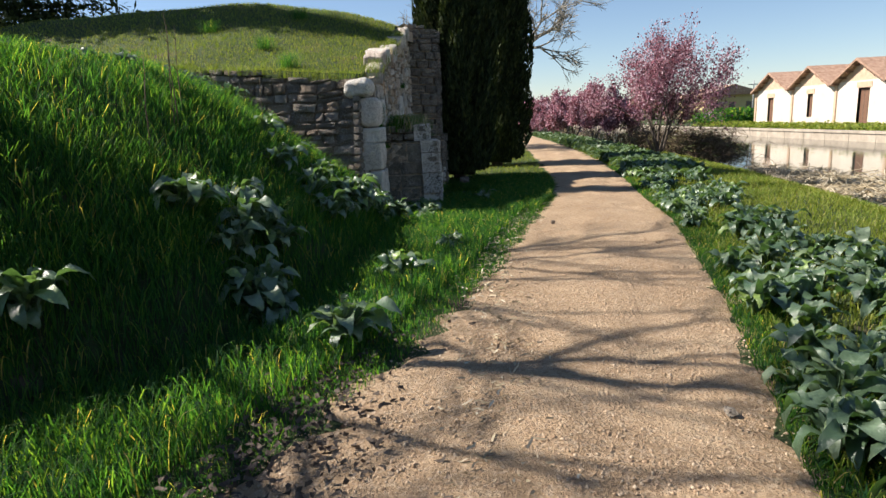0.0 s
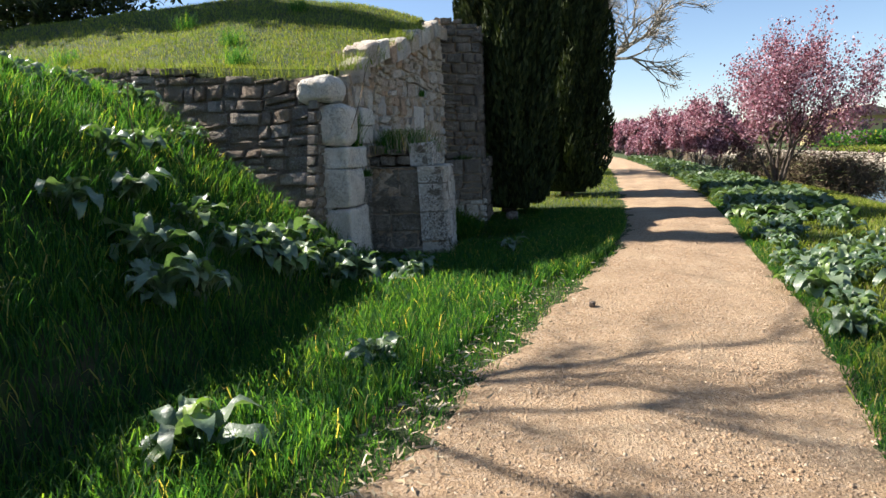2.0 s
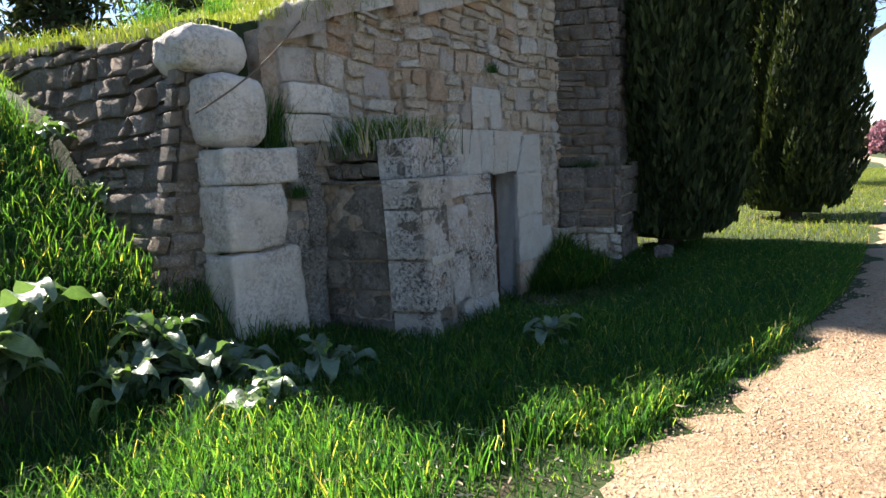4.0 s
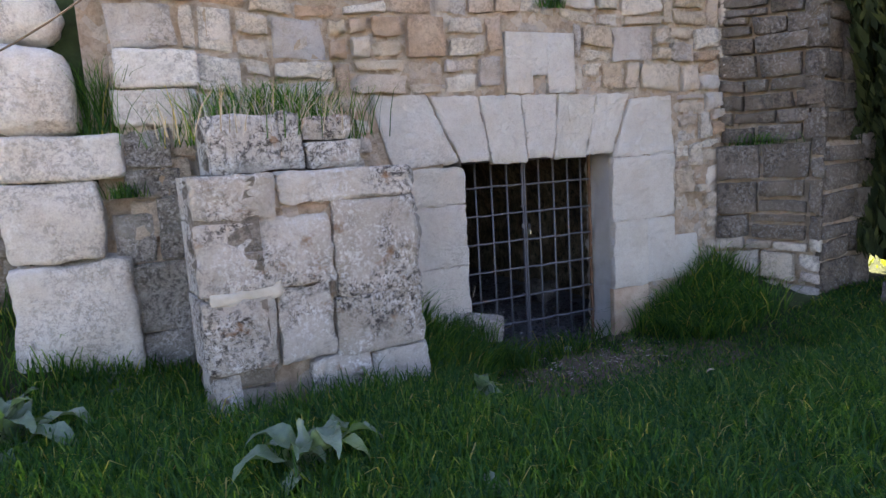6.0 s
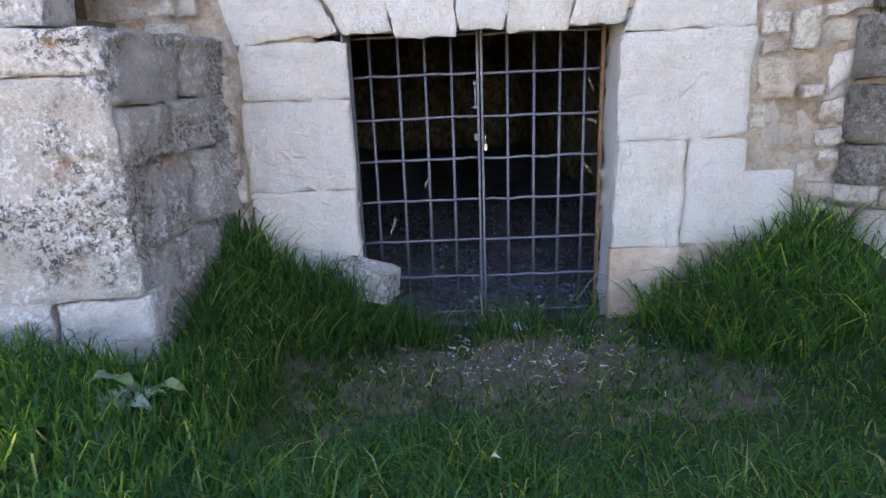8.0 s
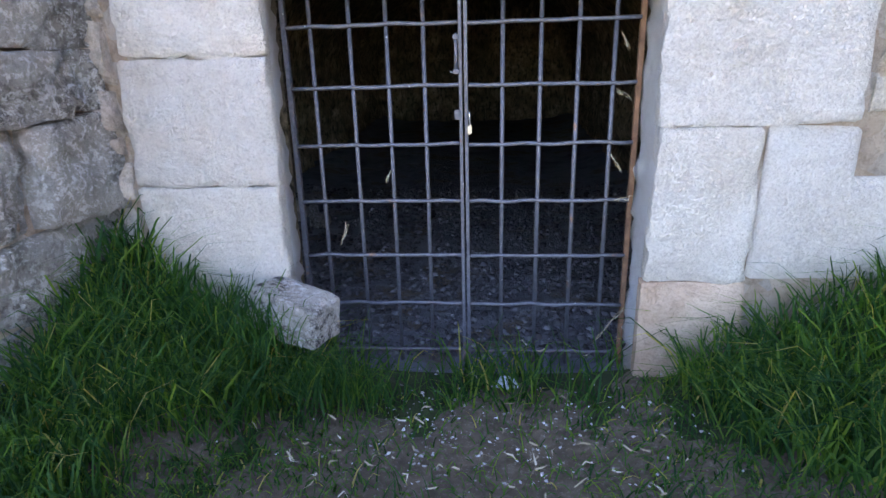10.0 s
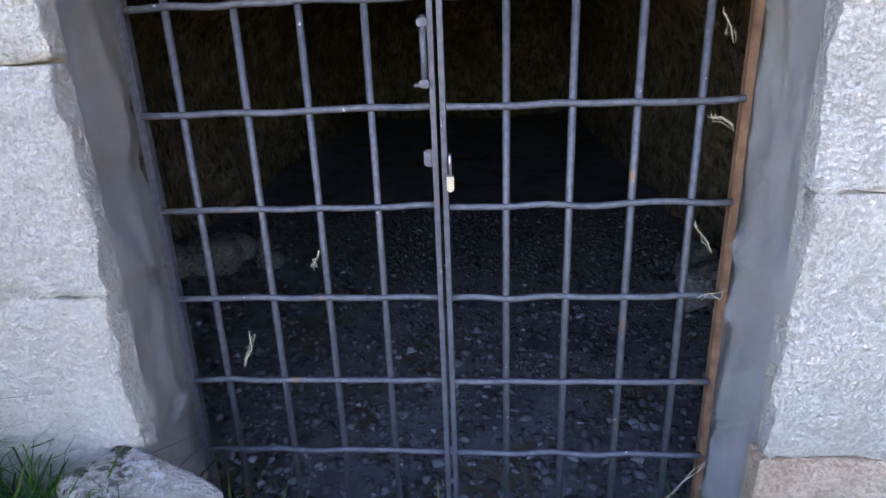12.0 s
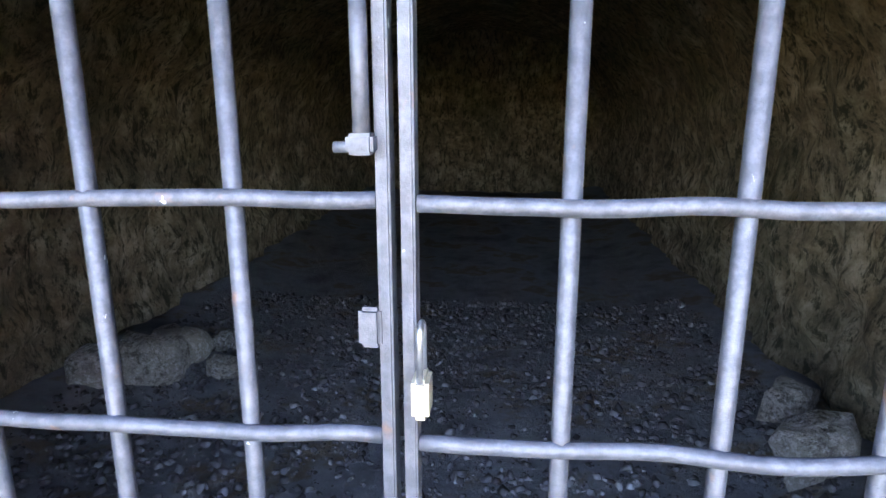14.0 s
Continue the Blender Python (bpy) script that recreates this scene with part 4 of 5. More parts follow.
# slide bolt and its keepers
bolt_ = bar("slide_bolt", (-0.034, -0.022, 0.875), (-0.034, -0.022, 1.03), 0.0075, sides=10, label="grey slide bolt")
for z in (0.885, 1.015):
    part("bolt_keeper", box_mesh("bolt_keeper", M_IRON, -0.046, -0.022, -0.034, -0.008, z - 0.009, z + 0.009, bevel=0.003), gate)
bar("bolt_knob", (-0.058, -0.024, 0.882), (-0.034, -0.024, 0.882), 0.005, sides=8)
part("lock_tab", bm_mesh("lock_tab", box_data(-0.044, -0.022, -0.020, -0.010, 0.695, 0.735, 0.004), M_IRON), gate, "grey locking tab")

lock = thing("padlock", "small worn brass padlock hanging on the gate", "padlock")
part("lock_body", bm_mesh("lock_body", box_data(0.010, 0.026, -0.052, -0.018, 0.640, 0.680, 0.004), M_BRASS), lock, "brass lock body")
arc = [(0.018, -0.047, 0.675), (0.018, -0.047, 0.715)] + [(0.018, -0.035 - 0.012 * math.cos(t), 0.715 + 0.013 * math.sin(t)) for t in np.linspace(0.2, math.pi - 0.2, 8)] + [(0.018, -0.023, 0.715), (0.018, -0.023, 0.675)]
v, f = tube(arc, [0.0032] * len(arc), 8)
part("shackle", mesh_np("shackle", v, f, M_STEEL, True), lock, "steel shackle")

# dry wisps caught on the bars
for k, (x, z, dx, dz) in enumerate(((0.60, 0.80, 0.05, -0.03), (0.585, 0.545, 0.045, -0.06), (-0.52, 0.26, -0.035, -0.10), (0.62, 0.35, 0.06, 0.02), (-0.34, 0.44, 0.02, 0.05), (0.60, 1.02, 0.03, -0.07), (0.56, -0.30, 0.13, 0.17))):
    pcs = []
    for q in range(4 if k % 2 == 0 else 2):
        pts = [(x + dx * t + random.uniform(-1, 1) * 0.008, -0.02 + random.uniform(-1, 1) * 0.008, z + dz * t + random.uniform(-1, 1) * 0.01) for t in np.linspace(0, 1, 6)]
        pcs.append(tube(pts, [0.0011] * 6, 4))
    v, f = joined(pcs)
    tagged(new("dry_wisp", mesh_np("dry_wisp", v, f, M_STRAW)), "dry plant wisp caught on an iron bar", "dry plant", "wisps on the gate")

# ---------------- loose stones ----------------
def rock_mesh(name, r, seed, material, flat=0.7, sub=2):
    bm = bmesh.new()
    bmesh.ops.create_icosphere(bm, subdivisions=sub, radius=1)
    for v in bm.verts:
        p = v.co * 1.3 + Vector((seed * 5.1, seed * 2.3, seed))
        d = 1 + 0.5 * noise.noise(p)
        v.co = Vector((math.copysign(abs(v.co.x) ** 0.7, v.co.x) * d * r[0], math.copysign(abs(v.co.y) ** 0.7, v.co.y) * d * r[1], math.copysign(abs(v.co.z) ** 0.7, v.co.z) * d * r[2]))
    return bm_mesh(name, bm, material)


def loose_rock(name, at, r, seed, material, label, category="stone", group="", turn=0.0, sub=2):
    ob = new(name, rock_mesh(name, r, seed, material, sub=sub))
    ob.matrix_basis = pose(*at, 0, 0, turn)
    return tagged(ob, label, category, group)


fallen = thing("fallen_block", "fallen squared stone block lying in grass by the gate", "stone block")
block("block_body", fallen, -0.155, 0.155, -0.085, 0.085, -0.12, 0.05, M_PIER, 0.012, 0.02, 9)
fallen.matrix_basis = pose(-0.65, -0.42, 0.05, 3, 11, -20)
for k, (x, y, r, t) in enumerate(((-1.68, 2.15, 0.17, 10), (-1.62, 2.4, 0.13, 50), (-1.85, 2.0, 0.13, 20), (-1.50, 2.6, 0.07, 70), (-1.33, 2.25, 0.085, 15), (-1.75, 2.5, 0.10, 33), (1.22, 1.60, 0.15, 12), (1.28, 1.95, 0.12, 40))):
    loose_rock("tunnel_rock", (x, y, float(cave_floor(np.array(x), np.array(y))) + r * 0.5), (r, r * 0.8, r * 0.75), k + 1.5, M_PIERGREY, "dusty broken rock heaped on the vault's floor", "rock", "rocks in the vault", t)
loose_rock("field_stone", (2.5, -1.6, 0.05), (0.16, 0.12, 0.10), 21, M_WING, "grey field stone lying in the shaded grass")
loose_rock("stone_slab", (-2.05, 9.2, 4.05), (0.9, 0.5, 0.22), 23, M_SIDE, "long grey stone slab on the hilltop", "stone slab")
loose_rock("grey_chip", (-11.28, -3.62, 0.045), (0.05, 0.035, 0.012), 41, M_SIDE, "flat grey stone chip on the gravel path")
loose_rock("dark_clod", (-4.9, -3.28, 0.045), (0.045, 0.03, 0.03), 43, M_BARK, "dark clod lying on the gravel path", "clod")
pot = loose_rock("crumpled_litter", (0.17, -0.34, -0.335), (0.045, 0.035, 0.028), 31, M_GREY, "crumpled pale plastic scrap on the bare soil", "litter")


def pebbles(name, n_, xy, zf, size, material, label, category):
    """Many small angular stones in one mesh."""
    base = np.array([(1, 0, -0.5), (-0.5, 0.87, -0.5), (-0.5, -0.87, -0.5), (0.3, 0.5, 0.6), (-0.6, 0.1, 0.5), (0.3, -0.6, 0.55)])
    tri = np.array([(0, 1, 3), (1, 4, 3), (1, 2, 4), (2, 5, 4), (2, 0, 5), (0, 3, 5), (3, 4, 5)])
    P = xy(n_)
    s = size[0] * (size[1] / size[0]) ** (R.random(n_) ** 2.2)
    an = R.random(n_) * 2 * math.pi
    v = base[None] + R.normal(0, 0.18, (n_, 6, 3))
    v = v * s[:, None, None] * np.array((1, 0.75, 0.6))
    ca, sa = np.cos(an)[:, None], np.sin(an)[:, None]
    X = v[..., 0] * ca - v[..., 1] * sa + P[:, 0:1]
    Y = v[..., 0] * sa + v[..., 1] * ca + P[:, 1:2]
    Z = v[..., 2] + (zf(P[:, 0], P[:, 1]) + s * 0.2)[:, None]
    verts = np.stack([X, Y, Z], -1).reshape(-1, 3)
    F = (tri[None] + (np.arange(n_) * 6)[:, None, None]).reshape(-1, 3)
    return tagged(new(name, mesh_np(name, verts, F, material)), label, category, kind="stuff")


def on_path(n_):
    x = -14 + 16 * R.random(n_)
    v = R.random(n_)
    return np.stack([x, path_left(x) * (1 - v) + path_right(x) * v + R.normal(0, 0.06, n_)], -1)


def path_top(x, y):
    v = np.clip((y - path_left(x)) / (path_right(x) - path_left(x)), 0, 1)
    return ground_height(x, y) + 0.012 + 0.035 * np.sin(math.pi * v) - 0.018 * np.exp(-((v - 0.3) / 0.09) ** 2) - 0.018 * np.exp(-((v - 0.72) / 0.09) ** 2)


pebbles("path_grit", 42000, on_path, path_top, (0.004, 0.015), M_PEBBLE, "loose sandy grit and pebbles on the footpath", "gravel")
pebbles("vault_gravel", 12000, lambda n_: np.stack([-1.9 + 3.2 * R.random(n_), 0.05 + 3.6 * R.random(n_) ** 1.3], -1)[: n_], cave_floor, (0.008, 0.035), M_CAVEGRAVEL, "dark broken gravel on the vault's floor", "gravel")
pebbles("gate_crumbs", 900, lambda n_: np.stack([0.2 + R.normal(0, 0.34, n_), -0.72 + R.normal(0, 0.18, n_)], -1), lambda x, y: ground_height(x, y) + 0.012, (0.004, 0.013), M_CRUMB, "pale grit and crumbs on trodden soil", "gravel")

# ---------------- grass ----------------
def grass(name, P, height, width, lean, material, label, bend=0.55, zoff=-0.02):
    """Curved blades standing at the places P, one mesh."""
    n_ = len(P)
    z = ground_height(P[:, 0], P[:, 1]) + zoff
    hh = height * (0.45 + 0.75 * R.random(n_))
    w = width * (0.6 + 0.8 * R.random(n_))
    a, b = R.random(n_) * 2 * math.pi, R.random(n_) * 2 * math.pi
    dx, dy = np.cos(a), np.sin(a)
    ln = lean * (0.2 + 1.1 * R.random(n_)) * hh
    wx_, wy_ = np.cos(b) * w / 2, np.sin(b) * w / 2
    base = np.stack([P[:, 0], P[:, 1], z], -1)
    side_ = np.stack([wx_, wy_, np.zeros(n_)], -1)
    out = np.stack([dx * ln, dy * ln, np.zeros(n_)], -1)
    up = np.stack([np.zeros(n_), np.zeros(n_), hh], -1)
    m1 = base + out * 0.25 + up * 0.5
    m2 = base + out * 0.62 + up * 0.85
    tip = base + out * (1 + bend * 0.5) + up * (1.0 - bend * 0.25 * R.random(n_)[:, None] * 2)
    verts = np.stack([base - side_, base + side_, m1 - side_ * 0.85, m1 + side_ * 0.85, m2 - side_ * 0.55, m2 + side_ * 0.55, tip], 1).reshape(-1, 3)
    tri = np.array([(0, 1, 3), (0, 3, 2), (2, 3, 5), (2, 5, 4), (4, 5, 6)])
    F = (tri[None] + (np.arange(n_) * 7)[:, None, None]).reshape(-1, 3)
    return tagged(new(name, mesh_np(name, verts, F, material)), label, "grass", kind="stuff")


def blue_noise_like(n_, x0, x1, y0, y1):
    return np.stack([x0 + (x1 - x0) * R.random(n_), y0 + (y1 - y0) * R.random(n_)], -1)


def clumpy(P, f=1.0, keep=0.75):
    c = np.sin(P[:, 0] * 2.3 * f + 2 * np.sin(P[:, 1] * 1.9 * f)) + np.sin(P[:, 1] * 3.1 * f + 1.5 * np.sin(P[:, 0] * 2.7 * f + 1))
    return P[R.random(len(P)) < keep + 0.2 * c]


# verge beside the path and the foot of the slope
P = blue_noise_like(220000, -14.5, -1.0, -4.2, 1.2)
pl_ = path_left(P[:, 0])
toe_ = pl_ + np.interp(P[:, 0], [-16, -12, -10, -7, -3.9], [1.9, 1.6, 1.25, 1.6, 2.3])
edge_d = P[:, 1] - pl_
ok = (edge_d > -0.12 + 0.25 * R.random(len(P))) & (P[:, 1] < toe_ + 1.0) & ~((P[:, 0] > -3.7) & (P[:, 1] > -0.45)) & ~((P[:, 0] > -2.72) & (P[:, 0] < -1.4) & (P[:, 1] > -1.4))
P = clumpy(P[ok], 1.0, 0.8)
e_d = P[:, 1] - path_left(P[:, 0])
near_edge = e_d < 0.30
grass("verge_grass", P[~near_edge], 0.22, 0.0085, 0.55, M_GRASS, "lush green grass on the path's verge")
grass("edge_grass", P[near_edge], 0.10, 0.007, 0.7, M_GRASS, "short trampled grass fringing the gravel")
# slope
P = blue_noise_like(190000, -14.5, -3.6, -1.6, 4.2)
toe_ = path_left(P[:, 0]) + np.interp(P[:, 0], [-16, -12, -10, -7, -3.9], [1.9, 1.6, 1.25, 1.6, 2.3])
ok = (P[:, 1] > toe_ + 0.6) & (P[:, 1] < toe_ + 4.6) & ~((P[:, 0] > -4.0) & (P[:, 1] > 0.0))
grass("slope_grass", clumpy(P[ok], 0.8, 0.75), 0.24, 0.008, 0.75, M_GRASS, "long rough grass on the shaded slope")
# forecourt
P = blue_noise_like(150000, -3.6, 3.6, -4.0, -0.34)
bare = np.exp(-((P[:, 0] - 0.15) / 1.0) ** 2 - ((P[:, 1] + 0.95) / 0.66) ** 2)
ok = (P[:, 1] > path_left(P[:, 0]) + 0.05) & (R.random(len(P)) > bare * 0.66) & ~((P[:, 0] > -2.72) & (P[:, 0] < -1.38) & (P[:, 1] > -1.42)) & ~((P[:, 0] > 1.85) & (P[:, 1] > -1.15)) & ~((np.abs(P[:, 0]) < 0.7) & (P[:, 1] > -0.42))
P = clumpy(P[ok], 1.4, 0.75)
tall_ = (np.exp(-((P[:, 0] + 1.35) / 0.7) ** 2 - ((P[:, 1] + 0.35) / 0.6) ** 2) + np.exp(-((P[:, 0] - 1.6) / 0.7) ** 2 - ((P[:, 1] + 0.45) / 0.6) ** 2)) > 0.3
left_ = P[:, 0] < -1.1
grass("hump_grass", P[tall_], 0.27, 0.0095, 1.0, M_GRASS, "dense long grass tufts beside the gate")
grass("forecourt_grass", P[~tall_ & left_], 0.19, 0.009, 0.6, M_GRASS, "shaded green grass before the pier")
Q = P[~tall_ & ~left_]
lush = Q[:, 1] + 0.25 * np.sin(Q[:, 0] * 3.1) + 0.15 * np.sin(Q[:, 0] * 7.3) < -1.95
grass("lush_grass", Q[lush], 0.16, 0.008, 0.9, M_GRASS, "bright green grass round the trodden soil")
grass("sparse_grass", Q[~lush], 0.06, 0.007, 1.2, M_GRASS, "short sparse grass before the gate", zoff=0.0)
P = np.stack([-0.6 + 1.25 * R.random(900), -0.52 + 0.34 * R.random(900)], -1)
P = P[R.random(900) < 0.25 + 0.75 * (np.sin(P[:, 0] * 9 + 0.5) > 0)]
grass("threshold_grass", P, 0.19, 0.009, 0.9, M_GRASS, "grass tufts on the gate's threshold")
# hill turf
P = blue_noise_like(150000, -3.5, 5.5, -0.1, 12)
P = P[(R.random(len(P)) < np.interp(P[:, 1], [-0.1, 3, 12], [1, 0.7, 0.3])) & ((P[:, 0] < 3.2) | (P[:, 1] > 2))]
grass("hill_turf", P, 0.075, 0.009, 0.5, M_LAWN, "sunlit short turf on the hill over the vault")
P = blue_noise_like(40000, -12, -3.5, 2.2, 10)
grass("upper_turf", P[P[:, 1] > 2.4], 0.11, 0.011, 0.5, M_LAWN, "sunlit turf above the slope")
# canal-side verge
P = blue_noise_like(170000, -14.5, 18, -11.5, -3.4)
e_d = path_right(P[:, 0]) - P[:, 1]
grass("bank_grass", P[(e_d > -0.05 + 0.2 * R.random(len(P))) & (e_d < 4.6) & (R.random(len(P)) < np.interp(P[:, 0], [-14, 0, 18], [1, 0.9, 0.6]))], 0.13, 0.010, 0.7, M_LAWN, "green grass on the canal bank")
P = np.stack([-14.5 + 20 * R.random(30000), 0.55 * R.random(30000) ** 1.3 - 0.08], -1)
P[:, 1] = path_right(P[:, 0]) - P[:, 1]
grass("bank_edge_grass", P, 0.10, 0.007, 0.7, M_GRASS, "short grass fringing the canal side of the path")
P = blue_noise_like(30000, 3.5, 40, -4.4, 1.5)
grass("far_verge_grass", P[P[:, 1] > path_left(P[:, 0]) + 0.05], 0.12, 0.014, 0.6, M_LAWN, "green verge grass under the cypresses")


def tuft(name, c, r, n_, hgt, label, zf=None, material=M_GRASS):
    P = np.stack([c[0] + R.normal(0, r[0], n_), c[1] + R.normal(0, r[1], n_)], -1)
    ob = grass(name, P, hgt, 0.006, 0.75, material, label)
    co = np.empty(len(ob.data.vertices) * 3)
    ob.data.vertices.foreach_get("co", co)
    co = co.reshape(-1, 7, 3)
    co[:, :, 2] += (c[2] - ground_height(P[:, 0], P[:, 1]))[:, None]
    ob.data.vertices.foreach_set("co", co.ravel())
    return ob


tuft("pier_tuft", (-2.15, -0.66, 1.50), (0.22, 0.17), 1700, 0.33, "shaggy grass tuft growing on the pier")
tuft("pier_straw", (-2.2, -0.8, 1.53), (0.22, 0.16), 500, 0.28, "dry straw among the pier's grass", material=M_STRAW)
for x, y, z in ((-0.78, -0.56, -0.02), (-0.55, -0.60, -0.20), (-0.92, -0.50, 0.04), (-0.42, -0.56, -0.26)):
    tuft("block_tuft", (x, y, z - 0.03), (0.08, 0.05), 170, 0.20, "long grass tuft hiding the fallen block's foot")
tuft("gap_tuft", (-3.08, -0.25, 1.60), (0.06, 0.06), 420, 0.42, "grass growing in the gap beside the pillar")
tuft("wall_weed", (0.10, -0.36, 2.45), (0.06, 0.02), 130, 0.12, "small green weed in the facade's joint")
tuft("ledge_weed", (2.02, -0.6, 1.30), (0.05, 0.16), 160, 0.10, "green weed on the wing wall's ledge")
tuft("pier_weed", (-3.02, -0.42, 1.22), (0.05, 0.03), 120, 0.10, "small weed beside the pillar")
for x in (-2.9, -2.5, -2.1, -1.4, -0.6, 0.3):
    tuft("edge_tuft", (x, -0.25, float(wall_top(np.array(x))) - 0.03), (0.16, 0.08), 260, 0.17, "grass tuft overhanging the wall's top", material=M_LAWN)
for y in (0.3, 0.9, 1.6, 2.4, 3.2):
    tuft("side_tuft", (-3.5, y, 2.42 + 0.1 * y), (0.10, 0.25), 280, 0.15, "grass tuft over the retaining wall", material=M_LAWN)
for x, y in ((-1.6, 2.2), (-0.4, 3.8), (-2.4, 4.6), (0.4, 2.0), (-3.0, 1.3)):
    tuft("hill_weed", (x, y, float(hill(np.array(x), np.array(y)))), (0.10, 0.10), 240, 0.28, "dark green weed clump on the hill")

# ---------------- large-leaved plants ----------------
def leaf_mesh(name, ln, wd, droop, fold, seed):
    nu, V, F = 12, [], []
    for i in range(nu):
        t = i / (nu - 1)
        w = wd * (math.sin(math.pi * min(1, max(0.0, t - 0.12) / 0.88)) ** 0.7 if t > 0.12 else 0.0) * (1 - 0.2 * t) * 0.72 + 0.005
        ang = 0.95 - droop * t * t
        if i == 0:
            x, z = 0.0, 0.0
        else:
            x += ln / (nu - 1) * math.cos(ang)
            z += ln / (nu - 1) * math.sin(ang)
        for s in (-1, -0.5, 0, 0.5, 1):
            wv = 0.022 * math.sin(t * 15 + s * 2 + seed) * abs(s)
            V.append((x, s * w, z + fold * abs(s) * w + wv))
    for i in range(nu - 1):
        for k in range(4):
            a = i * 5 + k
            F.append((a, a + 5, a + 6, a + 1))
    return mesh_from(name, V, F, M_LEAF, True)


LEAVES = [leaf_mesh("leaf", 0.44, 0.085, 2.3, 0.3, 1), leaf_mesh("leaf", 0.40, 0.075, 2.9, 0.2, 2), leaf_mesh("leaf", 0.34, 0.064, 1.7, 0.4, 3), leaf_mesh("leaf", 0.25, 0.048, 0.8, 0.5, 4)]


def leafy_plant(at, size, count, rnd):
    p = thing("leafy_plant", "clump of broad grey-green woolly leaves in the grass", "plant", at, "broad-leaved plants")
    count = int(count * 1.6)
    for k in range(count):
        ring_ = k / count
        me = LEAVES[min(3, int(ring_ * 4 * rnd.uniform(0.7, 1.2)))]
        s = size * rnd.uniform(0.75, 1.2)
        m = pose(rnd.uniform(-0.05, 0.05) * size, rnd.uniform(-0.05, 0.05) * size, rnd.uniform(0, 0.12) * size, rnd.uniform(-22, 22), rnd.uniform(-30, 12) - 25 * ring_, k * 137.5 + rnd.uniform(-20, 20))
        part("leaf", me, p, m=m @ Matrix.Diagonal((s, s * rnd.uniform(0.85, 1.2), s, 1)))
    return p


rp = random.Random(5)
spots = [(-10.2, -1.25, 1.1, 17), (-8.15, -1.35, 1.0, 15), (-6.75, -1.82, 0.8, 12), (-6.15, 0.72, 1.0, 13), (-6.4, 0.3, 1.1, 14), (-6.1, 0.05, 1.0, 13), (-6.8, -0.1, 1.1, 14), (-7.05, -0.38, 1.1, 14), (-6.65, -0.42, 1.0, 13), (-7.1, 0.25, 1.0, 13), (-5.5, 0.85, 0.9, 12), (-11.0, 0.5, 1.0, 14)]
for cx, cy, n_, sp in ((-9.0, -0.15, 9, 0.5), (-5.1, -0.35, 9, 0.42), (-4.1, -0.55, 3, 0.2)):
    for _ in range(n_):
        spots.append((cx + rp.gauss(0, sp), cy + rp.gauss(0, sp * 0.35), rp.uniform(0.9, 1.2), rp.randint(13, 18)))
spots += [(-3.9, 0.85, 0.7, 12), (-4.0, 1.4, 0.8, 12), (-4.35, 1.9, 0.9, 13), (-5.0, 2.1, 0.8, 12), (-5.7, 2.05, 0.9, 13), (-6.4, 2.4, 0.9, 13), (-4.6, 1.2, 0.7, 11), (-7.0, 2.5, 0.8, 11)]
spots += [(-3.58, -1.2, 0.95, 14), (-3.95, -0.75, 0.9, 13), (-3.2, -0.6, 0.5, 6), (-2.36, -2.2, 0.85, 13), (-1.34, -1.72, 0.7, 9), (-1.75, -2.7, 0.4, 6), (-4.1, -1.3, 0.9, 12), (-2.9, -1.7, 0.4, 6)]
for x, y, s, c in spots:
    if y > float(path_left(np.array(x))) + 0.2:
        leafy_plant((x, y, float(ground_height(np.array(x), np.array(y))) - 0.02), s, c, rp)
for k in range(125):
    x = -12.9 + 17 * rp.random() ** 1.25
    y = float(path_right(np.array(x))) - 0.08 - 1.5 * rp.random() ** 1.4
    leafy_plant((x, y, float(ground_height(np.array(x), np.array(y))) - 0.02), rp.uniform(0.7, 1.05), rp.randint(9, 13), rp)


def leaf_mass(name, n_, x0, x1, off, label):
    """Broad leaves too far to part, in one mesh."""
    x = x0 + (x1 - x0) * R.random(n_)
    y = path_right(x) - off[0] - (off[1] - off[0]) * R.random(n_)
    z = ground_height(x, y) + 0.05 + 0.2 * R.random(n_)
    a = R.random(n_) * 6.283
    ln, wd = 0.24 + 0.16 * R.random(n_), 0.08 + 0.05 * R.random(n_)
    d = np.stack([np.cos(a), np.sin(a), 0.3 * R.normal(0, 1, n_)], -1)
    s = np.stack([-np.sin(a), np.cos(a), 0.4 * R.normal(0, 1, n_)], -1)
    c = np.stack([x, y, z], -1)
    up = np.array((0, 0, 0.05))
    V = np.stack([c - d * ln[:, None] / 2, c + s * wd[:, None] + up, c + d * ln[:, None] / 2 - up, c - s * wd[:, None] + up], 1).reshape(-1, 3)
    F = (np.array([(0, 1, 2), (0, 2, 3)])[None] + (np.arange(n_) * 4)[:, None, None]).reshape(-1, 3)
    return tagged(new(name, mesh_np(name, V, F, M_LEAFMASS)), label, "plants", kind="stuff")


n = Nodes("leaf_mass")
M_LEAFMASS = n.leafy(n.ramp(n.rand(True), [(0.0, (0.05, 0.09, 0.035)), (0.6, (0.085, 0.14, 0.06)), (1.0, (0.15, 0.20, 0.10))]), 0.25, 0.5, 0.4)
leaf_mass("bank_leaves", 12000, 1.5, 45, (0.1, 2.0), "broad-leaved weeds lining the far path")

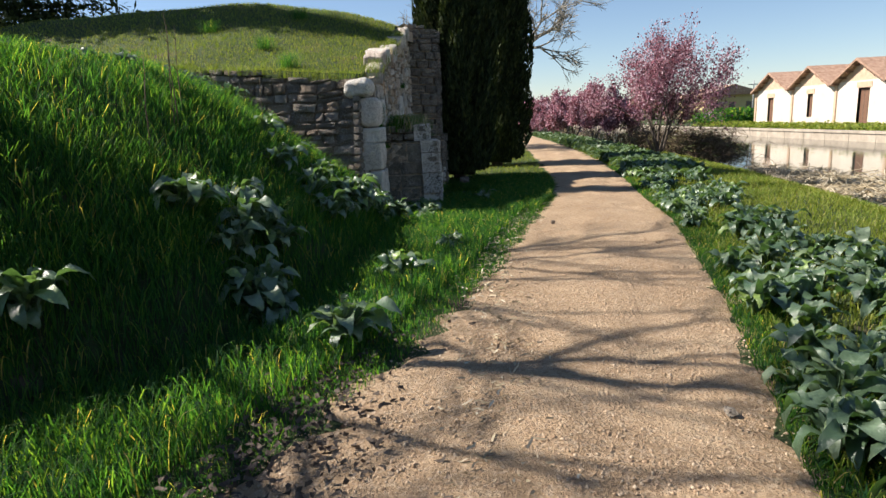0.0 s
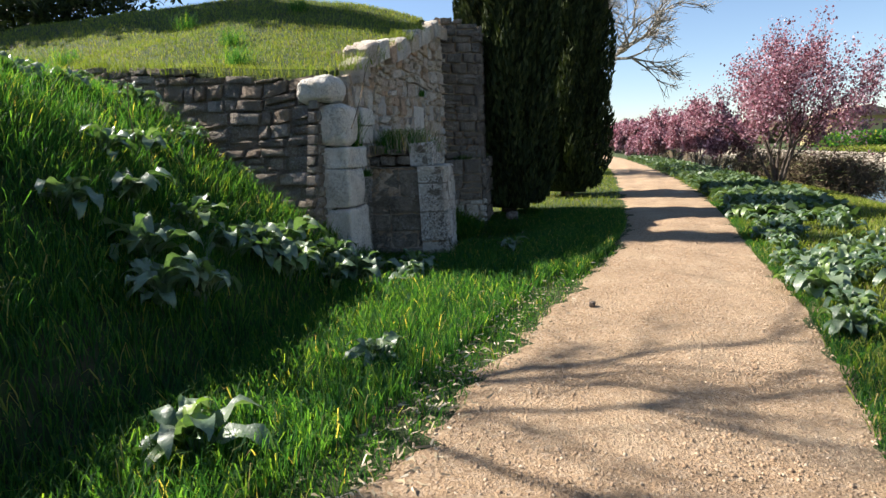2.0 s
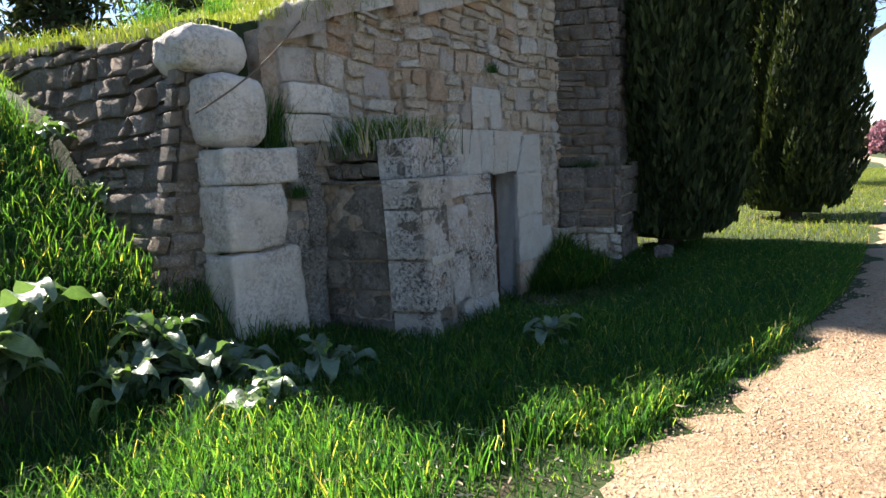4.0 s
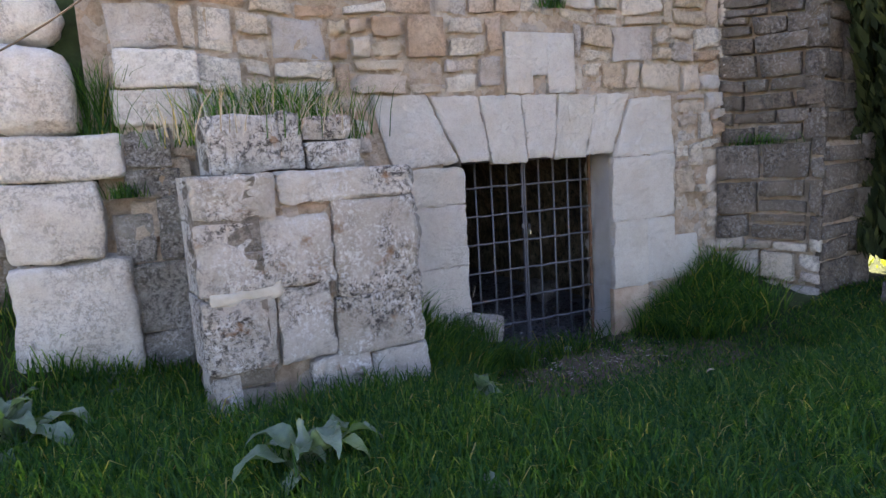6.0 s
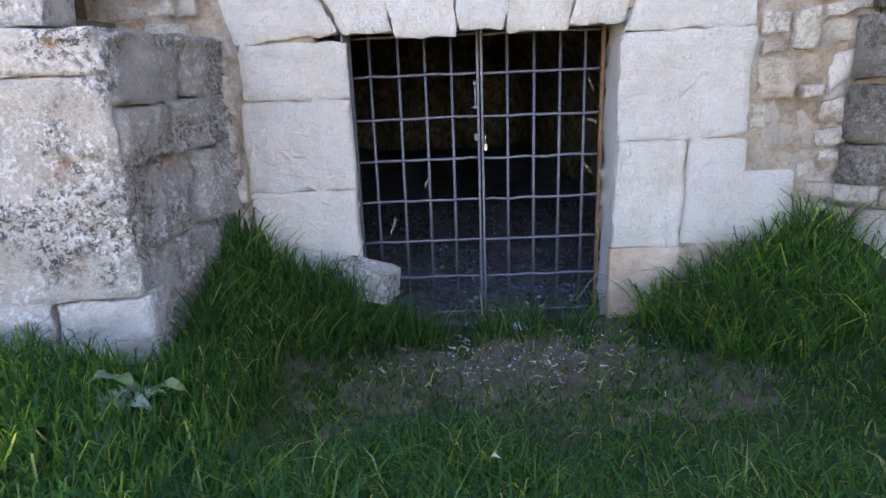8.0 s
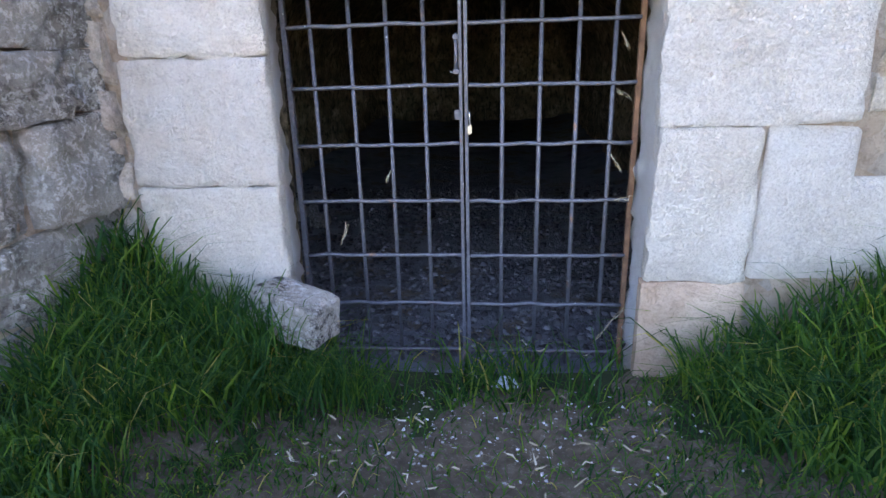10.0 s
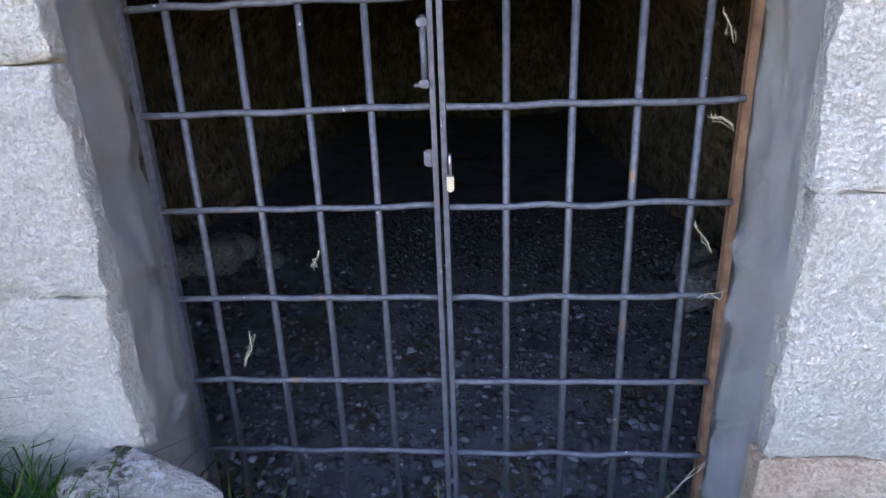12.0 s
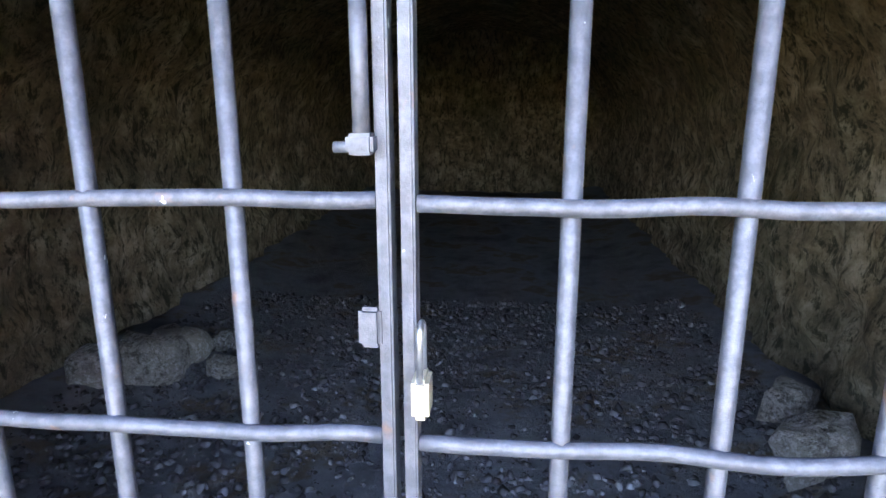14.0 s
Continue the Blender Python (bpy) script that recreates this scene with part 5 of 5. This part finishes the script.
# ---------------- trees ----------------
def limb(pieces, tips, p, d, ln, r, depth, rnd, spread, up, shrink=0.72, sides=6, kids=(2, 3), curl=0.25, thin=0.56):
    pts, rad = [np.array(p, float)], [r]
    dd = np.array(d, float)
    steps = 4
    for i in range(steps):
        dd = dd + np.array([rnd.gauss(0, curl), rnd.gauss(0, curl), rnd.gauss(0, curl * 0.6) + up]) * 0.35
        dd /= np.linalg.norm(dd)
        pts.append(pts[-1] + dd * ln / steps)
        rad.append(r * (1 - 0.42 * (i + 1) / steps))
    pieces.append(tube(pts, rad, max(3, sides)))
    if depth == 0:
        tips.append((pts[-1], dd))
        tips.append((pts[2], dd))
        return
    if depth <= 2:
        tips.append((pts[2], dd))
        tips.append((pts[-1], dd))
    for k in range(rnd.randint(*kids)):
        a = np.array([rnd.gauss(0, 1), rnd.gauss(0, 1), rnd.gauss(0, 0.6)])
        a -= dd * a.dot(dd)
        a /= np.linalg.norm(a) + 1e-9
        nd = dd + a * spread * rnd.uniform(0.6, 1.3)
        limb(pieces, tips, pts[rnd.choice((-1, -1, -2, 3))], nd / np.linalg.norm(nd), ln * shrink * rnd.uniform(0.75, 1.15), r * thin, depth - 1, rnd, spread, up, shrink, sides - 1, kids, curl, thin)


def flakes(C, size, jitter, up_bias=0.0, aspect=0.6):
    n_ = len(C)
    c = C + R.normal(0, jitter, (n_, 3))
    a = R.normal(0, 1, (n_, 3))
    a[:, 2] += up_bias * np.sign(a[:, 2] + 0.3)
    a /= np.linalg.norm(a, axis=1)[:, None]
    b = np.cross(a, R.normal(0, 1, (n_, 3)))
    b /= np.linalg.norm(b, axis=1)[:, None] + 1e-9
    s = (size * (0.5 + R.random(n_)))[:, None]
    V = np.stack([c - a * s, c + b * s * aspect, c + a * s, c - b * s * aspect], 1).reshape(-1, 3)
    F = (np.array([(0, 1, 2), (0, 2, 3)])[None] + (np.arange(n_) * 4)[:, None, None]).reshape(-1, 3)
    return V, F


def plum_tree(at, hgt, seed, per_tip, flake):
    rnd = random.Random(seed)
    t = thing("plum_tree", "flowering plum tree covered in pink-purple blossom", "tree", at, "flowering plum trees")
    pcs, tips = [], []
    for k in range(7):
        an = k * 0.9 + rnd.random()
        lean_ = (0.25, 0.5, 0.75)[k % 3]
        limb(pcs, tips, (0.06 * math.cos(an), 0.06 * math.sin(an), -0.1), (lean_ * math.cos(an), lean_ * math.sin(an), 1), hgt * (0.30 - 0.04 * (k % 3)), hgt * 0.012, 4, rnd, 0.72, 0.12, 0.76, 6, (2, 3))
    v, f = joined(pcs)
    part("trunk", mesh_np("trunk", v, f, M_BARK, True), t, "dark branching trunk")
    T = np.array([p for p, _ in tips])
    scale_z = hgt / max(0.1, T[:, 2].max())
    C = np.repeat(T, per_tip, 0)
    v, f = flakes(C, flake, hgt * 0.032, 0, 0.8)
    part("crown", mesh_np("crown", v, f, M_BLOSSOM), t, "pink-purple blossom crown")
    t.scale = (1, 1, scale_z)
    return t


for k, (x, y, hgt, per, fl) in enumerate(((11.9, -9.15, 5.2, 26, 0.034), (20.5, -8.9, 3.1, 22, 0.045), (27.5, -9.0, 3.7, 22, 0.05), (35, -8.6, 3.7, 22, 0.06), (44, -8.4, 3.6, 22, 0.07), (54, -8.0, 3.8, 22, 0.08), (66, -7.4, 4.0, 22, 0.09), (80, -6.2, 4.2, 22, 0.11), (96, -4.0, 4.4, 22, 0.13))):
    plum_tree((x, y, float(ground_height(np.array(float(x)), np.array(y))) - 0.05), hgt, 40 + k, per, fl)


def cypress(at, hgt, rad, seed, n_):
    rnd = np.random.default_rng(seed)
    t = thing("cypress_tree", "tall dark green columnar cypress on the verge", "tree", at, "cypresses")
    v, f = tube([(0, 0, -0.2), (0.02, 0, 1.2), (0, 0.03, hgt * 0.6)], [rad * 0.20, rad * 0.15, 0.05], 9)
    part("trunk", mesh_np("trunk", v, f, M_BARK, True), t, "dark fibrous trunk")
    u = rnd.random(n_) ** 0.9
    z = 0.02 + u * (hgt - 0.02)
    an = rnd.random(n_) * 2 * math.pi
    prof_ = np.interp(u, [0, 0.05, 0.16, 0.4, 0.7, 0.9, 1], [0.85, 0.93, 1.0, 1.0, 0.72, 0.36, 0.03])
    lobes = 1 + 0.16 * np.sin(an * 5 + z * 1.3 + 2 * np.sin(z * 0.9)) + 0.10 * np.sin(an * 11 - z * 2.7)
    rr = rad * prof_ * lobes * (1 - 0.34 * rnd.random(n_) ** 2.0)
    C = np.stack([rr * np.cos(an), rr * np.sin(an), z + 0.25 * lobes], -1)
    s = 0.055 * (0.6 + rnd.random(n_))
    d = np.stack([0.30 * np.cos(an), 0.30 * np.sin(an), np.ones(n_)], -1) + rnd.normal(0, 0.28, (n_, 3))
    d /= np.linalg.norm(d, axis=1)[:, None]
    b = np.cross(d, rnd.normal(0, 1, (n_, 3)))
    b /= np.linalg.norm(b, axis=1)[:, None]
    V = np.stack([C - d * s[:, None], C + b * s[:, None] * 0.45, C + d * s[:, None] * 1.9, C - b * s[:, None] * 0.45], 1).reshape(-1, 3)
    F = (np.array([(0, 1, 2), (0, 2, 3)])[None] + (np.arange(n_) * 4)[:, None, None]).reshape(-1, 3)
    part("crown", mesh_np("crown", V, F, M_CYPRESS), t, "dense dark crown")
    zz = np.linspace(0.12, hgt - 0.4, 40)
    pz = np.interp(zz / hgt, [0, 0.05, 0.16, 0.4, 0.7, 0.9, 1], [0.75, 0.85, 0.97, 1.0, 0.72, 0.36, 0.03]) * rad * 0.70
    v, f = tube([(0.05 * math.sin(q * 3), 0.05 * math.cos(q * 2), q) for q in zz], list(pz), 14)
    part("inner_crown", mesh_np("inner_crown", v, f, M_CYPRESS, True), t)
    return t


cypress((3.50, -1.40, 0.0), 12.0, 0.95, 3, 105000)
cypress((8.2, -2.52, 0.0), 11.5, 1.08, 4, 75000)


def bare_tree(at, hgt, seed, depth, material, label, r=None, spread=0.6, kids=(2, 3), thin=0.58):
    rnd = random.Random(seed)
    t = thing("bare_tree", label, "tree", at, "leafless trees")
    pcs, tips = [], []
    limb(pcs, tips, (0, 0, -0.3), (0.03, 0.02, 1), hgt * 0.30, r or hgt * 0.02, depth, rnd, spread, 0.06, 0.78, 8, kids, 0.22, thin)
    v, f = joined(pcs)
    part("trunk", mesh_np("trunk", v, f, material, True), t)
    return t


gz = lambda x, y: float(ground_height(np.array(float(x)), np.array(float(y))))
bare_tree((-4.05, 10.5, gz(-4.05, 10.5)), 9, 11, 6, M_BARK, "leafless dark-barked tree on the hill", 0.17)
for k, (x, y, hgt) in enumerate(((-11.6, 4.9, 9.5), (-9.4, 5.2, 10.0), (-7.4, 5.0, 9.0))):
    bare_tree((x, y, gz(x, y)), hgt, 12 + 5 * k, 6, M_BARK, "leafless tree whose branches shade the path", 0.13, 0.66, (2, 4), 0.57)
bare_tree((21, -3.0, gz(21, -3.0)), 11, 13, 7, M_PALEBARK, "pale leafless tree beside the path", 0.30, 0.75, (3, 4), 0.64)
bare_tree((16, 24, gz(16, 24)), 10, 14, 6, M_PALEBARK, "pale leafless tree behind the hill", 0.2, 0.6)


def conifer(at, hgt, rad, seed, n_):
    rnd = np.random.default_rng(seed)
    t = thing("conifer", "broad dark evergreen conifer behind the hill", "tree", at, "conifers")
    v, f = tube([(0, 0, -0.3), (0, 0, hgt * 0.5), (0, 0, hgt * 0.95)], [0.3, 0.2, 0.03], 8)
    part("trunk", mesh_np("trunk", v, f, M_BARK, True), t)
    u = rnd.random(n_)
    z = 0.3 + u * (hgt - 0.4)
    layer = 0.75 + 0.25 * np.cos(z * 5.2)
    an = rnd.random(n_) * 2 * math.pi
    rr = rad * (1 - u) ** 0.8 * layer * np.sqrt(rnd.random(n_)) * (1 + 0.25 * np.sin(an * 7 + np.floor(z * 0.83) * 2))
    C = np.stack([rr * np.cos(an), rr * np.sin(an), z - 0.18 * rr], -1)
    v, f = flakes(C, 0.16, 0.05, 0, 0.3)
    part("crown", mesh_np("crown", v, f, M_CYPRESS), t, "layered dark needle crown")
    return t


conifer((9.5, 17, gz(9.5, 17) - 0.5), 13, 7.5, 5, 45000)
# unseen conifer, added so that its shadow strip crosses the path
conifer((1.4, 13.0, gz(1.4, 13.0)), 17, 1.7, 6, 16000)

# brambles and litter at the water's edge
def sticks(name, n_, c, spread, ln, material, label, category, flat=0.25, r=0.006):
    p = np.stack([c[0] + R.normal(0, spread[0], n_), c[1] + R.normal(0, spread[1], n_), c[2] + np.abs(R.normal(0, spread[2], n_))], -1)
    d = R.normal(0, 1, (n_, 3))
    d[:, 2] *= flat
    d /= np.linalg.norm(d, axis=1)[:, None]
    b = np.cross(d, R.normal(0, 1, (n_, 3)))
    b /= np.linalg.norm(b, axis=1)[:, None]
    s = ln * (0.4 + R.random(n_))[:, None]
    bend = R.normal(0, 0.15, (n_, 3)) * s
    V = np.stack([p - b * r, p + b * r, p + d * s / 2 + bend + b * r, p + d * s / 2 + bend - b * r, p + d * s], 1).reshape(-1, 3)
    F = (np.array([(0, 1, 2), (0, 2, 3), (3, 2, 4)])[None] + (np.arange(n_) * 5)[:, None, None]).reshape(-1, 3)
    return tagged(new(name, mesh_np(name, V, F, material)), label, category, kind="stuff")


sticks("bramble_bush", 9000, (13.5, -11.2, -0.5), (0.9, 0.7, 0.55), 0.5, M_BRAMBLE, "tangled brown bramble at the water's edge", "bush", 0.8, 0.012)
sticks("bramble_bush", 6000, (17.5, -10.2, -0.3), (1.4, 0.7, 0.5), 0.5, M_BRAMBLE, "tangled brown bramble under the plum trees", "bush", 0.8, 0.012)
sticks("floating_reeds", 7000, (4.5, -13.8, -1.0), (4.5, 1.2, 0.06), 0.8, M_STRAW, "dead grey reeds floating on the canal", "reeds", 0.08, 0.012)
sticks("edge_litter", 900, (-8, -2.35, 0.03), (2.6, 0.16, 0.02), 0.07, M_STRAW, "dry leaf litter along the path's edge", "litter", 0.15, 0.006)
sticks("brown_litter", 1500, (-11.6, -1.25, 0.03), (1.5, 0.28, 0.015), 0.05, M_BARK, "dark brown leaf litter along the path's edge", "litter", 0.3, 0.012)
sticks("verge_litter", 350, (-4.6, -2.75, 0.04), (1.0, 0.2, 0.02), 0.045, M_STRAW, "pale dry litter on the grassy path edge", "litter", 0.15, 0.004)
sticks("soil_litter", 220, (0.1, -1.1, -0.30), (0.8, 0.5, 0.01), 0.05, M_STRAW, "dry straw bits on the trodden soil", "litter", 0.1, 0.003)
# dead stalks standing on the slope
for x, y, hgt in ((-8.2, 0.9, 1.15), (-8.0, 0.95, 1.2), (-8.9, 0.8, 0.9), (-7.6, 1.1, 1.0), (-5.6, 0.9, 0.8)):
    pts = [(x + 0.10 * t * math.sin(x * 9) + 0.015 * math.sin(t * 9), y, gz(x, y) + hgt * t) for t in np.linspace(0, 1, 7)]
    v, f = tube(pts, list(np.linspace(0.008, 0.003, 7)), 5)
    st = thing("dead_stalk", "dry leafless weed stalk on the slope", "dry plant", group="dead stalks")
    part("stem", mesh_np("stem", v, f, M_BRAMBLE, True), st)
    for q in (3, 4, 5):
        p0 = np.array(pts[q])
        v, f = tube([p0, p0 + np.array((0.06 * (-1) ** q, 0.03, 0.10))], [0.004, 0.002], 4)
        part("twig", mesh_np("twig", v, f, M_BRAMBLE), st)

# ---------------- across the canal ----------------
def warehouse(x0, x1, y, depth, eave, ridge, door_w, door_h, door_x, door_sill):
    h_ = thing("warehouse", "gabled limewashed warehouse with tiled roof and brown door", "building", group="warehouses")
    xm, z0 = (x0 + x1) / 2, -0.45
    V = [(x0, y, z0), (x1, y, z0), (x1, y, eave), (x0, y, eave)]
    dx0, dx1, dz0, dz1 = door_x - door_w / 2, door_x + door_w / 2, door_sill, door_sill + door_h
    V += [(dx0, y, dz0), (dx1, y, dz0), (dx1, y, dz1), (dx0, y, dz1)]
    F = [(0, 1, 5, 4), (1, 2, 6, 5), (2, 3, 7, 6), (3, 0, 4, 7)]
    V += [(x0, y - depth, z0), (x1, y - depth, z0), (x1, y - depth, eave), (x0, y - depth, eave)]
    F += [(0, 3, 11, 8), (1, 9, 10, 2), (8, 11, 10, 9)]
    part("wall", mesh_from("wall", V, F, M_WASH), h_, "pale limewashed wall")
    for yg in (y, y - depth):
        part("gable", mesh_from("gable", [(x0, yg, eave), (x1, yg, eave), (xm, yg, ridge - 0.1)], [(0, 1, 2)], M_BRICK), h_, "brick gable")
    for sx, xe in ((-1, x0), (1, x1)):
        e0 = xe + sx * 0.25
        z_e = eave - 0.12
        q = [(e0, y + 0.7, z_e), (xm, y + 0.7, ridge), (xm, y - depth, ridge), (e0, y - depth, z_e)]
        q += [(a_, b_, c_ - 0.22) for a_, b_, c_ in q]
        part("roof", mesh_from("roof", q, [(0, 1, 2, 3), (7, 6, 5, 4), (0, 4, 5, 1), (3, 2, 6, 7), (0, 3, 7, 4)], M_TILE), h_, "red-brown tiled roof slope")
        for r in range(4):
            t = (r + 0.5) / 4
            xr, zr = e0 + (xm - e0) * t, z_e + (ridge - z_e) * t - 0.30
            part("rafter", box_mesh("rafter", M_WOOD, xr - 0.08, xr + 0.08, y, y + 0.6, zr - 0.1, zr), h_)
    d_ = part("door", box_mesh("door", M_WOOD, dx0, dx1, y - 0.35, y - 0.25, dz0, dz1), h_, "brown wooden door")
    for q in (0.33, 0.67):
        part("plank_seam", box_mesh("plank_seam", M_BARK, dx0 + door_w * q - 0.02, dx0 + door_w * q + 0.02, y - 0.26, y - 0.235, dz0, dz1), d_)
    part("door_frame", box_mesh("door_frame", M_BRICK, dx0 - 0.3, dx1 + 0.3, y, y + 0.04, dz1 + 0.003, dz1 + 0.5), h_)
    part("pilaster", box_mesh("pilaster", M_BRICK, x1 - 0.2, x1 + 0.2, y + 0.003, y + 0.12, z0, eave), h_)


warehouse(60.2, 69.6, -36, 22, 3.75, 5.75, 1.5, 3.0, 65.4, -0.2)
warehouse(51.2, 59.8, -36, 22, 3.75, 5.75, 1.1, 2.4, 55.9, 0.5)
warehouse(42.4, 50.8, -36, 22, 3.75, 5.75, 1.8, 3.4, 46.2, -0.3)
warehouse(33.6, 42.0, -36, 22, 3.75, 5.75, 1.5, 3.0, 37.8, -0.2)
hs = thing("house", "distant yellow rendered house with a low tiled roof", "house")
part("wall", box_mesh("wall", M_YELLOW, 108, 124, -52, -42, -0.5, 4.4), hs, "yellow rendered wall")
part("roof", mesh_from("roof", [(107, -53, 4.3), (125, -53, 4.3), (125, -41, 4.3), (107, -41, 4.3), (107, -47, 6.2), (125, -47, 6.2)], [(0, 1, 5, 4), (2, 3, 4, 5), (0, 4, 3), (1, 2, 5), (0, 3, 2, 1)], M_TILE), hs, "tiled roof")
for y in (-50, -47, -44):
    part("window", box_mesh("window", M_DARKGLASS, 107.9, 108.05, y - 0.5, y + 0.5, 1.5, 3.0), hs)
for x, y in ((96, -46), (130, -60)):
    pole = thing("utility_pole", "distant grey utility pole with cross arms", "pole", (x, y, -0.3), "utility poles")
    v, f = tube([(0, 0, 0), (0, 0, 6.5)], [0.12, 0.08], 8)
    part("shaft", mesh_np("shaft", v, f, M_POLE, True), pole)
    part("cross_arm", box_mesh("cross_arm", M_POLE, -0.05, 0.05, -0.9, 0.9, 5.8, 5.95), pole)


def hedge(name, n_, box, size, material, label):
    x0, x1, y0, y1, z0, z1 = box
    C = np.stack([x0 + (x1 - x0) * R.random(n_), y0 + (y1 - y0) * R.random(n_), z0 + (z1 - z0) * R.random(n_) ** 0.8], -1)
    C[:, 2] *= 0.75 + 0.25 * np.sin(C[:, 0] * 0.9) * np.sin(C[:, 1] * 0.7)
    v, f = flakes(C, size, 0.1)
    return tagged(new(name, mesh_np(name, v, f, material)), label, "hedge", kind="stuff")


hedge("far_hedge", 9000, (80, 100, -46, -36, -0.4, 1.9), 0.22, M_GRASS, "green hedge beyond the canal")
hedge("far_woods", 14000, (160, 420, -170, 60, -0.5, 7.0), 1.6, M_BRAMBLE, "bare brown woods along the horizon")
hedge("far_bank_grass", 9000, (30, 75, -35.5, -29.5, -0.45, -0.1), 0.12, M_LAWN, "grass strip along the far quay")
hedge("back_scrub", 6000, (-8, -2, 14, 18, 2.0, 4.6), 0.18, M_CYPRESS, "dark scrub behind the hill")

v, f = tube([(-3.95 + 1.1 * t, -0.62 + 0.2 * t, 1.78 + 0.75 * t - 0.06 * math.sin(math.pi * t)) for t in np.linspace(0, 1, 14)], [0.006] * 14, 6)
stem = thing("dry_vine", "thin dry vine stem slanting across the pillar", "dry plant")
part("stem", mesh_np("stem", v, f, M_BRAMBLE, True), stem)
